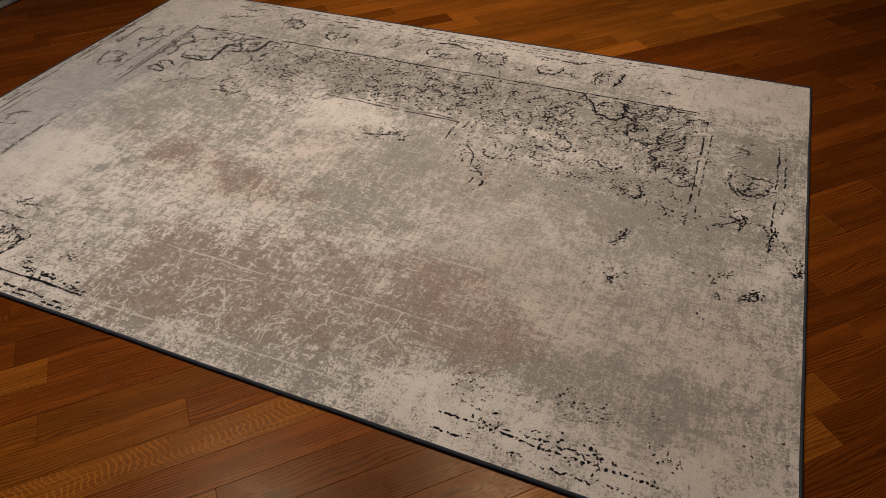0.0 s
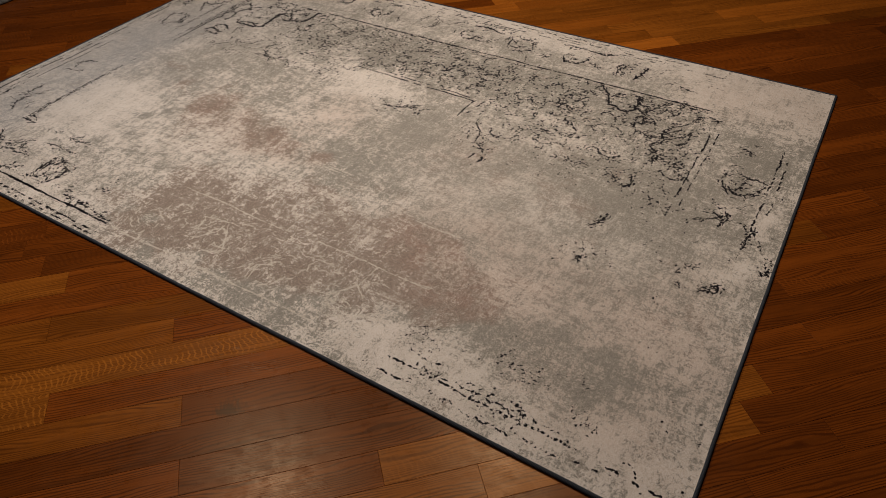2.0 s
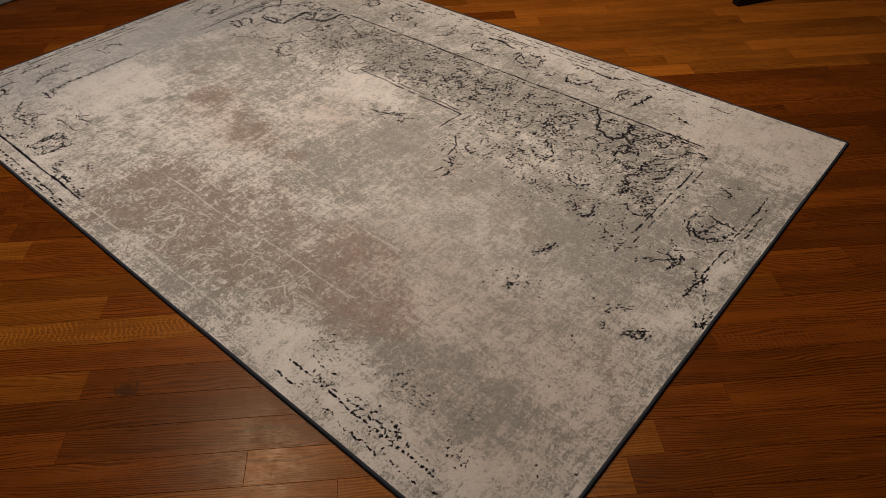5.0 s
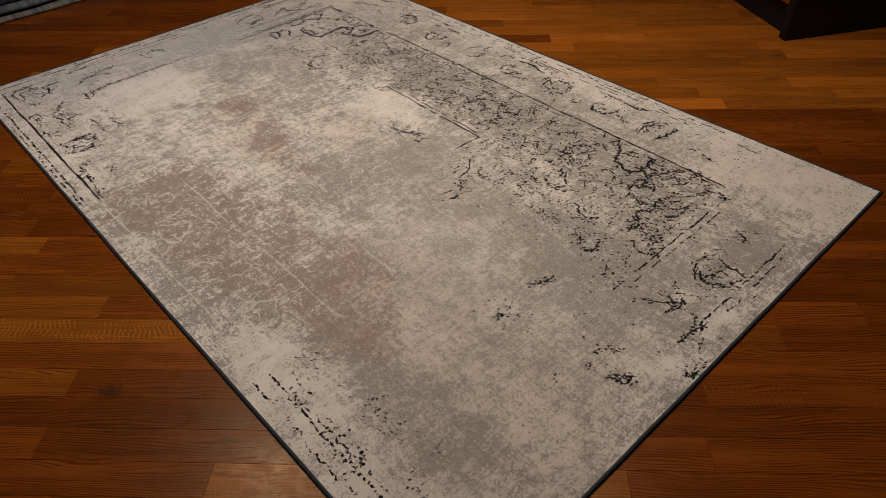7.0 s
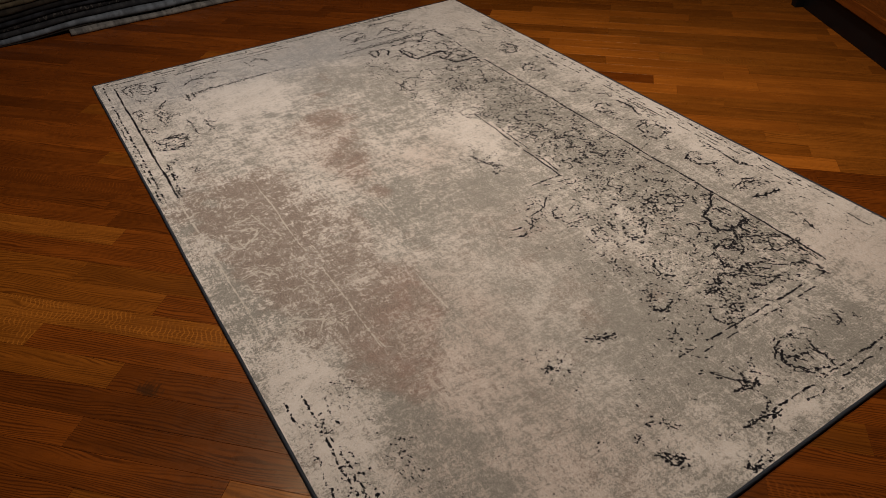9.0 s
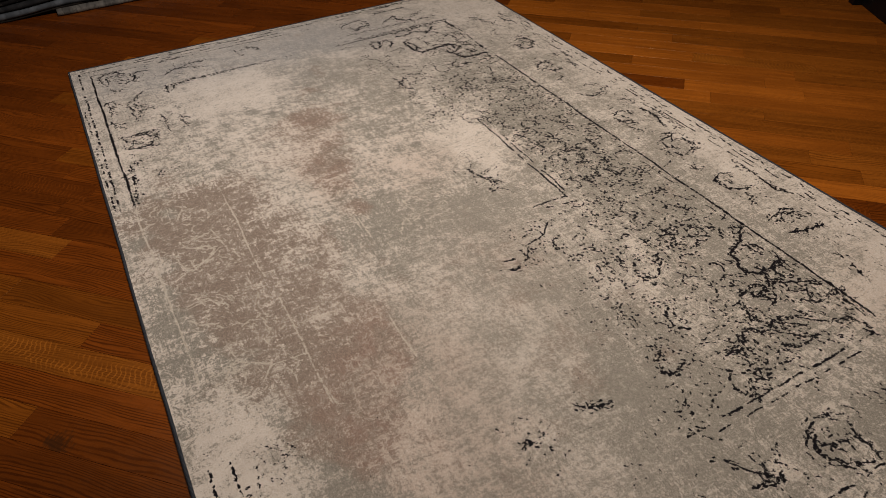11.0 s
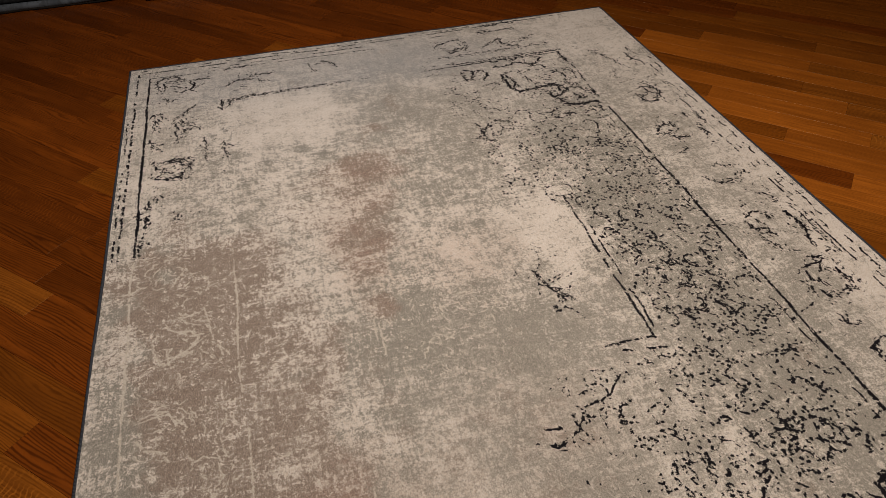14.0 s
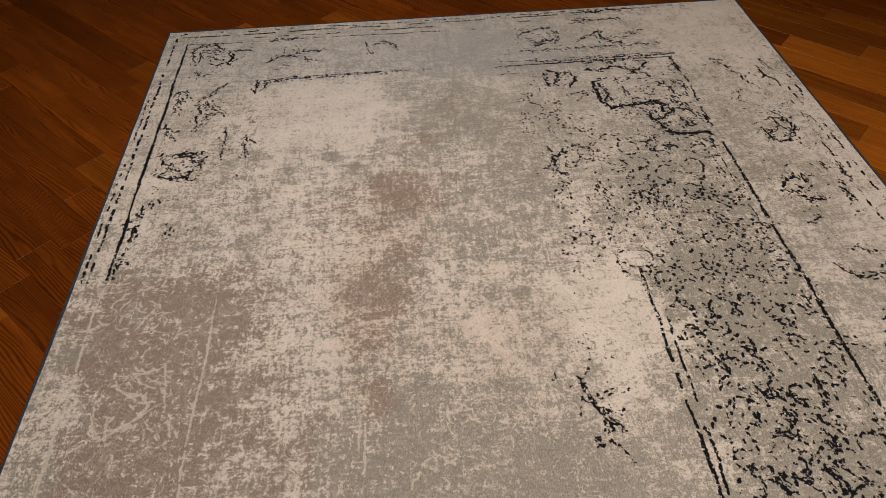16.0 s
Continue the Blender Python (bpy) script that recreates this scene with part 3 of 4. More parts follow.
# rules of the far short side
trace(.0034, (-2.967, 1.393), (-2.969, 1.489), (-2.976, 1.614))
trace(.0026, (-2.913, 1.388), (-2.910, 1.475), (-2.911, 1.555))
trace(.0022, (-2.893, 1.377), (-2.900, 1.446))
# its blossom and leaf
trace(.0028, (-2.832, 1.189), (-2.854, 1.219), (-2.867, 1.260), (-2.871, 1.294), (-2.843, 1.314), (-2.804, 1.317), (-2.769, 1.300))
trace(.0020, (-2.856, 1.206), (-2.882, 1.204))
trace(.0022, (-2.817, 1.212), (-2.784, 1.233), (-2.767, 1.255))
trace(.0020, (-2.810, 1.269), (-2.787, 1.291))
trace(.0022, (-2.772, 1.377), (-2.805, 1.417), (-2.826, 1.454))
trace(.0034, (-2.843, 1.459), (-2.800, 1.461), (-2.772, 1.480), (-2.753, 1.494), (-2.755, 1.520))
trace(.0022, (-2.795, 1.499), (-2.779, 1.527), (-2.788, 1.561), (-2.821, 1.603))
trace(.0020, (-2.815, 1.543), (-2.798, 1.577))
# inner rules of the far short side
trace(.0022, (-2.667, 1.212), (-2.663, 1.291), (-2.664, 1.378), (-2.664, 1.415))
trace(.0038, (-2.664, 1.415), (-2.661, 1.501), (-2.661, 1.664))
trace(.0018, (-2.734, 1.180), (-2.732, 1.305), (-2.731, 1.457), (-2.732, 1.546), (-2.736, 1.637))
# far corner filling
trace(.0034, (-2.602, 1.231), (-2.526, 1.234))
trace(.0044, (-2.612, 1.245), (-2.586, 1.276), (-2.535, 1.254), (-2.523, 1.263))
trace(.0034, (-2.586, 1.276), (-2.593, 1.313), (-2.548, 1.322), (-2.519, 1.298))
trace(.0034, (-2.632, 1.358), (-2.649, 1.412), (-2.632, 1.457))
trace(.0047, (-2.598, 1.363), (-2.592, 1.410), (-2.610, 1.451), (-2.595, 1.484), (-2.579, 1.528), (-2.620, 1.564))
trace(.0034, (-2.632, 1.457), (-2.649, 1.510), (-2.633, 1.543))
trace(.0031, (-2.531, 1.377), (-2.538, 1.409))
trace(.0036, (-2.519, 1.386), (-2.456, 1.400), (-2.418, 1.379))
trace(.0031, (-2.508, 1.395), (-2.425, 1.404))
trace(.0052, (-2.532, 1.371), (-2.439, 1.372), (-2.387, 1.394), (-2.397, 1.430), (-2.398, 1.476), (-2.405, 1.501), (-2.410, 1.537), (-2.361, 1.539))
trace(.0031, (-2.501, 1.458), (-2.450, 1.450))
trace(.0039, (-2.413, 1.515), (-2.400, 1.545), (-2.358, 1.566))
trace(.0039, (-2.349, 1.485), (-2.318, 1.503), (-2.325, 1.528), (-2.350, 1.553), (-2.365, 1.591), (-2.352, 1.621), (-2.330, 1.647), (-2.293, 1.650))
trace(.0055, (-2.338, 1.493), (-2.299, 1.514), (-2.262, 1.519), (-2.249, 1.553), (-2.245, 1.595), (-2.249, 1.635), (-2.206, 1.630))
trace(.0034, (-2.320, 1.576), (-2.299, 1.592), (-2.288, 1.610))
trace(.0034, (-2.274, 1.572), (-2.279, 1.607))
trace(.0031, (-2.644, 1.646), (-2.587, 1.646), (-2.565, 1.651))
trace(.0031, (-2.509, 1.567), (-2.475, 1.592), (-2.433, 1.602))
trace(.0029, (-2.490, 1.644), (-2.429, 1.636))
trace(.0029, (-2.514, 1.616), (-2.481, 1.635))
trace(.0031, (-2.562, 1.487), (-2.567, 1.536), (-2.543, 1.554))
trace(.0026, (-2.556, 1.443), (-2.523, 1.452))
# ring below it
trace(.0022, (-2.230, 1.172), (-2.187, 1.185), (-2.141, 1.160))
trace(.0026, (-2.170, 1.192), (-2.209, 1.210), (-2.231, 1.247), (-2.210, 1.284), (-2.175, 1.297))
trace(.0022, (-2.162, 1.190), (-2.135, 1.216))
trace(.0026, (-2.067, 1.271), (-2.036, 1.279), (-2.006, 1.286))
# worn blossom at the far end of the long border
trace(.0020, (-2.630, 1.766), (-2.593, 1.789), (-2.535, 1.816))
trace(.0020, (-2.544, 1.826), (-2.468, 1.838))
trace(.0020, (-2.452, 1.796), (-2.384, 1.775))
# blossoms and leaves of the long border, from the far end
trace(.0030, (-2.259, 1.787), (-2.232, 1.792), (-2.197, 1.793), (-2.185, 1.821), (-2.199, 1.854), (-2.249, 1.882), (-2.268, 1.874))
trace(.0028, (-2.284, 1.808), (-2.291, 1.833), (-2.254, 1.840), (-2.230, 1.808))
trace(.0022, (-2.297, 1.859), (-2.279, 1.856))
trace(.0028, (-2.244, 1.846), (-2.225, 1.860), (-2.231, 1.884))
trace(.0024, (-2.223, 1.794), (-2.229, 1.818))
trace(.0036, (-2.558, 1.898), (-2.503, 1.900), (-2.490, 1.918))
trace(.0022, (-2.612, 1.926), (-2.543, 1.929))
trace(.0036, (-2.002, 1.740), (-2.030, 1.763), (-2.035, 1.785), (-2.018, 1.803))
trace(.0030, (-2.015, 1.761), (-1.998, 1.779), (-1.982, 1.791), (-1.995, 1.807))
trace(.0038, (-1.985, 1.758), (-1.962, 1.772), (-1.949, 1.801), (-1.943, 1.818))
trace(.0032, (-2.048, 1.807), (-2.017, 1.808))
trace(.0028, (-2.002, 1.740), (-1.980, 1.745))
trace(.0030, (-1.868, 1.743), (-1.873, 1.765), (-1.884, 1.784))
trace(.0030, (-2.088, 1.877), (-2.063, 1.886))
trace(.0024, (-2.091, 1.920), (-2.036, 1.919), (-2.013, 1.922))
trace(.0036, (-1.987, 1.879), (-1.971, 1.891), (-1.945, 1.897))
# edge of the panel round the middle
rule(dark_d, -1.76, 1.300, -1.197, 1.289, .0038, gap=.12)
rule(dark_d, -1.66, 1.318, -1.168, 1.304, .0026, wander=.003, piece=.02, gap=.40)
rule(dark_d, -1.197, 1.289, -1.20, 1.165, .0034, wander=.004, piece=.014, gap=.22)
rule(dark_d, -1.158, 1.30, -1.178, 1.195, .0030, wander=.005, piece=.014, gap=.30)
for ax, ay, bx, by in ((-1.12, 1.16, -1.075, 1.115), (-1.075, 1.115, -1.06, 1.05), (-1.06, 1.05, -1.01, 1.01), (-1.01, 1.01, -.985, .955), (-.985, .955, -1.01, .915)):
    rule(dark_d, ax, ay, bx, by, .0030, wander=.003, piece=.013, gap=.18)
# speckled remains inside the panel
trace(.0028, (-1.490, 1.093), (-1.476, 1.105), (-1.463, 1.099))
trace(.0030, (-1.423, 1.112), (-1.406, 1.119), (-1.384, 1.132), (-1.372, 1.136))
trace(.0026, (-1.397, 1.124), (-1.383, 1.143))
trace(.0024, (-1.356, 1.143), (-1.363, 1.152))
trace(.0026, (-1.337, 1.095), (-1.340, 1.106))
trace(.0022, (-1.504, 1.050), (-1.494, 1.052))
trace(.0022, (-1.458, 1.109), (-1.436, 1.115))
# rings between the panel and the long border
trace(.0034, (-1.655, 1.425), (-1.629, 1.412), (-1.613, 1.419))
trace(.0028, (-1.659, 1.440), (-1.662, 1.462), (-1.639, 1.475), (-1.607, 1.475))
trace(.0032, (-1.515, 1.407), (-1.492, 1.406), (-1.462, 1.391), (-1.450, 1.367))
trace(.0030, (-1.530, 1.445), (-1.519, 1.464), (-1.490, 1.472), (-1.477, 1.463))
trace(.0034, (-1.444, 1.434), (-1.422, 1.440), (-1.412, 1.448), (-1.437, 1.462))
trace(.0036, (-1.386, 1.418), (-1.361, 1.415), (-1.357, 1.417))
trace(.0026, (-1.414, 1.384), (-1.382, 1.375))
trace(.0032, (-1.385, 1.470), (-1.368, 1.474), (-1.341, 1.465), (-1.335, 1.448), (-1.333, 1.425))
trace(.0036, (-1.270, 1.406), (-1.249, 1.407), (-1.228, 1.405), (-1.220, 1.411))
trace(.0036, (-1.280, 1.459), (-1.258, 1.460), (-1.245, 1.447), (-1.245, 1.426))
trace(.0034, (-1.269, 1.497), (-1.247, 1.500), (-1.231, 1.517), (-1.214, 1.515))
trace(.0040, (-1.450, 1.561), (-1.423, 1.560), (-1.401, 1.561))
trace(.0032, (-1.335, 1.529), (-1.315, 1.533), (-1.289, 1.528))
trace(.0028, (-1.408, 1.450), (-1.408, 1.488), (-1.397, 1.521))
trace(.0028, (-1.375, 1.533), (-1.335, 1.525))
trace(.0026, (-1.697, 1.664), (-1.637, 1.657))
# long border: two worn blossoms, the eye, the long stroke
trace(.0024, (-1.736, 1.741), (-1.713, 1.755), (-1.686, 1.785), (-1.695, 1.843), (-1.721, 1.882))
trace(.0018, (-1.776, 1.785), (-1.780, 1.824), (-1.753, 1.855))
trace(.0034, (-1.522, 1.752), (-1.544, 1.788), (-1.528, 1.816), (-1.500, 1.817))
trace(.0034, (-1.519, 1.747), (-1.478, 1.741), (-1.462, 1.784), (-1.435, 1.785))
trace(.0030, (-1.509, 1.775), (-1.493, 1.778))
trace(.0026, (-1.444, 1.744), (-1.411, 1.756), (-1.381, 1.762))
trace(.0022, (-1.570, 1.767), (-1.574, 1.787))
trace(.0024, (-1.615, 1.847), (-1.595, 1.882), (-1.562, 1.888))
trace(.0046, (-1.526, 1.873), (-1.478, 1.882), (-1.443, 1.884), (-1.376, 1.856))
trace(.0022, (-1.552, 1.905), (-1.474, 1.913), (-1.394, 1.906), (-1.323, 1.914))
trace(.0034, (-1.301, 1.770), (-1.306, 1.807), (-1.305, 1.830), (-1.277, 1.812))
trace(.0028, (-1.288, 1.838), (-1.257, 1.849), (-1.230, 1.855))
trace(.0034, (-1.242, 1.876), (-1.193, 1.834), (-1.206, 1.832))
trace(.0030, (-1.287, 1.773), (-1.254, 1.766), (-1.220, 1.742))
trace(.0034, (-1.219, 1.765), (-1.196, 1.766), (-1.192, 1.794), (-1.199, 1.824))
trace(.0026, (-1.267, 1.787), (-1.232, 1.785))
trace(.0024, (-1.138, 1.748), (-1.103, 1.752), (-1.092, 1.772))
trace(.0026, (-1.056, 1.797), (-1.034, 1.819), (-1.015, 1.815))
trace(.0042, (-1.032, 1.764), (-.998, 1.751), (-.975, 1.757), (-.951, 1.783), (-.939, 1.823))
trace(.0030, (-1.019, 1.788), (-.989, 1.787))
trace(.0040, (-1.047, 1.795), (-1.019, 1.750))
trace(.0024, (-1.086, 1.883), (-1.053, 1.903), (-1.021, 1.900), (-.943, 1.889))
trace(.0040, (-.943, 1.889), (-.897, 1.882), (-.854, 1.908))
trace(.0024, (-1.050, 1.868), (-1.024, 1.895))
trace(.0026, (-.937, 1.790), (-.900, 1.787), (-.877, 1.760))
trace(.0022, (-1.066, 1.483), (-1.082, 1.525), (-1.074, 1.576))
# near blossom of the long border
trace(.0030, (-.787, 1.729), (-.801, 1.768), (-.802, 1.799), (-.782, 1.819))
trace(.0024, (-.774, 1.737), (-.778, 1.762), (-.760, 1.778))
trace(.0050, (-.718, 1.748), (-.707, 1.784), (-.702, 1.823), (-.698, 1.862))
trace(.0024, (-.777, 1.828), (-.754, 1.837))
trace(.0024, (-.778, 1.859), (-.743, 1.875))
# near corner filling
trace(.0047, (-.820, 1.653), (-.791, 1.613), (-.768, 1.595), (-.752, 1.551), (-.739, 1.517), (-.709, 1.517), (-.683, 1.497), (-.659, 1.501), (-.642, 1.520), (-.638, 1.541), (-.651, 1.557))
trace(.0034, (-.746, 1.577), (-.741, 1.600), (-.729, 1.613), (-.709, 1.617), (-.706, 1.593), (-.732, 1.589))
trace(.0036, (-.662, 1.536), (-.640, 1.550), (-.640, 1.591), (-.658, 1.626), (-.636, 1.612))
trace(.0030, (-.676, 1.634), (-.647, 1.619), (-.623, 1.623))
trace(.0042, (-.642, 1.546), (-.610, 1.528), (-.583, 1.503), (-.587, 1.482), (-.579, 1.448))
trace(.0038, (-.605, 1.523), (-.593, 1.534), (-.576, 1.566), (-.555, 1.605), (-.526, 1.634))
trace(.0036, (-.596, 1.404), (-.606, 1.434), (-.616, 1.465), (-.610, 1.489), (-.591, 1.500), (-.571, 1.463), (-.581, 1.444), (-.597, 1.450))
trace(.0034, (-.600, 1.397), (-.577, 1.390), (-.538, 1.382), (-.515, 1.380))
trace(.0028, (-.570, 1.501), (-.550, 1.489), (-.534, 1.461))
trace(.0030, (-.537, 1.589), (-.507, 1.570), (-.484, 1.566))
trace(.0042, (-.507, 1.318), (-.507, 1.341), (-.484, 1.362), (-.481, 1.388), (-.495, 1.417))
trace(.0038, (-.507, 1.318), (-.482, 1.301), (-.479, 1.264), (-.473, 1.235))
trace(.0030, (-.479, 1.264), (-.449, 1.259))
trace(.0030, (-.498, 1.446), (-.486, 1.424), (-.473, 1.427))
trace(.0036, (-.459, 1.398), (-.440, 1.423), (-.422, 1.436), (-.406, 1.476))
trace(.0028, (-.442, 1.377), (-.412, 1.370), (-.402, 1.410), (-.407, 1.442))
trace(.0026, (-.407, 1.222), (-.399, 1.257), (-.403, 1.296), (-.389, 1.295), (-.378, 1.267))
trace(.0028, (-.402, 1.222), (-.373, 1.211), (-.354, 1.194), (-.337, 1.191))
trace(.0022, (-.400, 1.236), (-.373, 1.249))
trace(.0022, (-.355, 1.201), (-.351, 1.235))
trace(.0026, (-.497, 1.494), (-.474, 1.503))
trace(.0028, (-.468, 1.446), (-.449, 1.471))
# scalloped remains on the way to the middle
trace(.0034, (-.584, 1.098), (-.554, 1.092), (-.541, 1.075))
trace(.0030, (-.522, 1.062), (-.494, 1.067), (-.491, 1.091), (-.510, 1.125))
trace(.0030, (-.515, .834), (-.510, .853), (-.506, .878))
trace(.0024, (-1.032, .945), (-1.026, .970))
trace(.0030, (-.997, .946), (-.987, .963))
trace(.0028, (-.827, 1.340), (-.778, 1.294), (-.768, 1.272), (-.785, 1.240))
trace(.0026, (-.802, 1.386), (-.790, 1.438))
trace(.0026, (-.890, 1.166), (-.865, 1.158))
trace(.0028, (-.910, 1.213), (-.871, 1.187), (-.840, 1.191))
trace(.0026, (-.889, 1.238), (-.839, 1.220))
trace(.0026, (-.734, 1.120), (-.719, 1.101))
trace(.0026, (-.679, 1.117), (-.656, 1.103))
trace(.0024, (-.680, 1.198), (-.674, 1.221))
trace(.0024, (-.841, 1.489), (-.807, 1.462))
trace(.0024, (-.840, 1.584), (-.806, 1.554))
# inner end of the near corner filling
trace(.0028, (-.515, 1.544), (-.483, 1.570), (-.485, 1.674))
trace(.0030, (-.520, 1.662), (-.459, 1.638), (-.405, 1.642))
trace(.0026, (-.593, 1.439), (-.549, 1.481))
trace(.0028, (-.583, 1.400), (-.526, 1.377), (-.485, 1.400))
trace(.0026, (-.544, 1.781), (-.512, 1.767), (-.481, 1.753))
trace(.0022, (-.597, 1.768), (-.566, 1.790))
trace(.0028, (-.490, 1.425), (-.474, 1.480), (-.432, 1.521))
trace(.0030, (-.419, 1.522), (-.414, 1.595), (-.368, 1.608))
trace(.0024, (-.369, 1.590), (-.336, 1.602))
# remains by the near short side
trace(.0026, (-.504, 1.295), (-.465, 1.285), (-.468, 1.236))
# blossoms and leaf of the near short side
trace(.0022, (-.246, 1.257), (-.228, 1.295))
trace(.0038, (-.205, 1.314), (-.169, 1.298), (-.140, 1.299), (-.110, 1.290))
trace(.0026, (-.190, 1.206), (-.182, 1.229), (-.172, 1.268), (-.154, 1.267))
trace(.0026, (-.190, 1.206), (-.170, 1.196), (-.133, 1.211), (-.104, 1.238))
trace(.0022, (-.216, 1.208), (-.193, 1.202))
trace(.0024, (-.194, 1.290), (-.154, 1.293))
trace(.0024, (-.131, 1.225), (-.111, 1.265))
trace(.0026, (-.266, 1.004), (-.225, 1.025), (-.197, 1.052), (-.174, 1.071))
trace(.0030, (-.221, 1.066), (-.191, 1.060), (-.188, 1.041))
trace(.0032, (-.188, .995), (-.188, 1.018), (-.175, 1.047))
trace(.0024, (-.242, 1.134), (-.211, 1.103))
trace(.0030, (-.188, 1.088), (-.172, 1.051))
trace(.0026, (-.234, 1.467), (-.189, 1.457), (-.193, 1.425))
trace(.0024, (-.196, 1.505), (-.176, 1.503))
trace(.0022, (-.232, 1.427), (-.207, 1.447))
trace(.0034, (-.106, .936), (-.104, .979), (-.097, 1.000), (-.090, 1.053))
trace(.0028, (-.014, .848), (-.023, .873))
trace(.0030, (-.017, .872), (-.017, .909))
trace(.0020, (-.229, .725), (-.214, .696))
trace(.0028, (-.168, .701), (-.148, .719), (-.122, .717), (-.123, .744))
trace(.0024, (-.165, .724), (-.141, .738), (-.121, .756))
trace(.0018, (-.246, .742), (-.228, .778), (-.195, .812))
trace(.0026, (-.539, .816), (-.505, .850), (-.499, .897))
trace(.0028, (-.510, .657), (-.500, .682))
trace(.0024, (-.520, .679), (-.495, .665))
for x, y, r, turn in ((-2.25, 1.83, .056, 0), (-1.255, 1.825, .062, .1), (-.745, 1.815, .058, 0), (-.185, 1.255, .062, 1.57), (-2.81, .20, .050, 1.57), (-2.25, .18, .050, 0), (-2.81, 1.245, .052, 1.57)):
    rosette(dark_d, x, y, r, .0022, turn, 1.25, .55)
for x, y in ((-2.00, 1.78), (-1.505, 1.80), (-1.0, 1.80), (-.205, 1.06), (-2.52, .20), (-2.80, .45), (-2.79, 1.48)):
    dashes(dark_d, x - .06, y - .045, x + .06, y + .045, 22, .0024, .012, .2)
dashes(dark_d, -.74, 1.42, -.36, 1.64, 260, .0026, .011, .8)
dashes(dark_d, -.56, 1.20, -.36, 1.45, 130, .0026, .010)
dashes(dark_d, -2.64, 1.46, -2.22, 1.64, 170, .0024, .011, .6)
# scattered remains over the far half of the field
dashes(dark_d, -2.00, 1.32, -.80, 1.64, 1350, .0031, .010)
dashes(dark_d, -2.48, 1.12, -1.70, 1.62, 900, .0027, .009)
dashes(dark_d, -1.15, .98, -.36, 1.42, 1000, .0027, .009)
dashes(dark_d, -2.35, 1.10, -2.60, 1.30, 40, .0020, .010)
dashes(dark_d, -.85, .80, -.35, 1.10, 200, .0026, .008)
dashes(dark_d, -.56, .62, -.44, .74, 46, .0024, .009)
dashes(dark_d, -1.45, 1.08, -1.33, 1.18, 40, .0026, .012)
dashes(dark_d, -1.62, 1.10, -1.45, 1.16, 22, .0020, .009)
dashes(dark_d, -.75, .03, -.02, .60, 130, .0021, .007)
dashes(dark_d, -2.75, 1.08, -2.60, 1.20, 24, .0020, .009)
dashes(dark_d, -2.95, .05, -2.00, .35, 110, .0018, .007)
dashes(dark_d, -2.70, 1.70, -.40, 1.97, 330, .0020, .010)
dashes(dark_d, -.32, .55, -.02, 1.60, 120, .0020, .007)
for _ in range(74):
    x, y, rr = rng.uniform(-2.25, -.60), rng.uniform(1.12 if _ % 4 == 0 else 1.33, 1.60), rng.uniform(.016, .034)
    a = rng.uniform(0, 6.28)
    for _ in range(rng.choice((3, 4, 5, 6))):
        stroke(dark_d, arc(x, y, rr, rr * .85, a, a + rng.uniform(.25, .55), 0, .08, 3), rng.uniform(.0020, .0036))
        a += rng.uniform(.6, .95)
for x, y, rr in ((-.535, 1.09, .05), (-.79, 1.28, .055), (-.39, 1.20, .04), (-2.15, 1.22, .05), (-2.05, 1.40, .06), (-1.0, 1.15, .05), (-.62, 1.22, .04)):
    a = 3.1
    while a < 6.3:
        stroke(dark_d, arc(x, y, rr, rr * .8, a, a + rng.uniform(.1, .3), 0, .10, 3), rng.uniform(.0024, .0040))
        a += rng.uniform(.3, .55)

# bleached lines on the near side, where the outlines have lost their dye
trace(.0032, (-1.829, .078), (-1.741, .072), (-1.621, .077), (-1.544, .080), (-1.472, .079), (-1.402, .080), (-1.344, .074), field=pale_d, gap=.04)
trace(.0030, (-1.694, .339), (-1.605, .341), (-1.498, .335), (-1.424, .333), (-1.363, .333), (-1.313, .336), field=pale_d, gap=.04)
trace(.0022, (-1.442, .660), (-1.371, .656), field=pale_d, gap=.04)
trace(.0018, (-1.814, .338), (-1.694, .339), field=pale_d, gap=.04)
trace(.0030, (-1.707, .049), (-1.707, .081), (-1.718, .094), field=pale_d, gap=.04)
trace(.0026, (-1.715, .185), (-1.740, .196), field=pale_d, gap=.04)
trace(.0026, (-1.704, .236), (-1.725, .240), field=pale_d, gap=.04)
trace(.0034, (-1.458, .191), (-1.475, .223), (-1.506, .245), (-1.529, .229), (-1.542, .192), field=pale_d, gap=.04)
trace(.0026, (-1.447, .175), (-1.472, .173), (-1.487, .183), field=pale_d, gap=.04)
trace(.0024, (-1.839, .089), (-1.832, .108), (-1.837, .132), field=pale_d, gap=.04)
trace(.0022, (-1.811, .198), (-1.803, .225), field=pale_d, gap=.04)
trace(.0026, (-1.603, .259), (-1.512, .275), field=pale_d, gap=.04)
trace(.0026, (-1.469, .289), (-1.435, .299), field=pale_d, gap=.04)
trace(.0032, (-1.443, .080), (-1.276, .081), (-1.168, .084), (-1.029, .083), field=pale_d, gap=.04)
trace(.0026, (-1.222, .345), (-1.141, .344), (-1.024, .344), (-.946, .340), (-.812, .340), field=pale_d, gap=.04)
trace(.0034, (-1.045, .185), (-1.020, .221), (-.998, .253), (-.971, .233), (-.956, .221), field=pale_d, gap=.04)
trace(.0028, (-1.003, .191), (-.968, .179), field=pale_d, gap=.04)
trace(.0018, (-.995, .252), (-.991, .298), (-.990, .342), field=pale_d, gap=.04)
trace(.0032, (-1.289, .105), (-1.296, .143), (-1.297, .179), (-1.267, .196), field=pale_d, gap=.04)
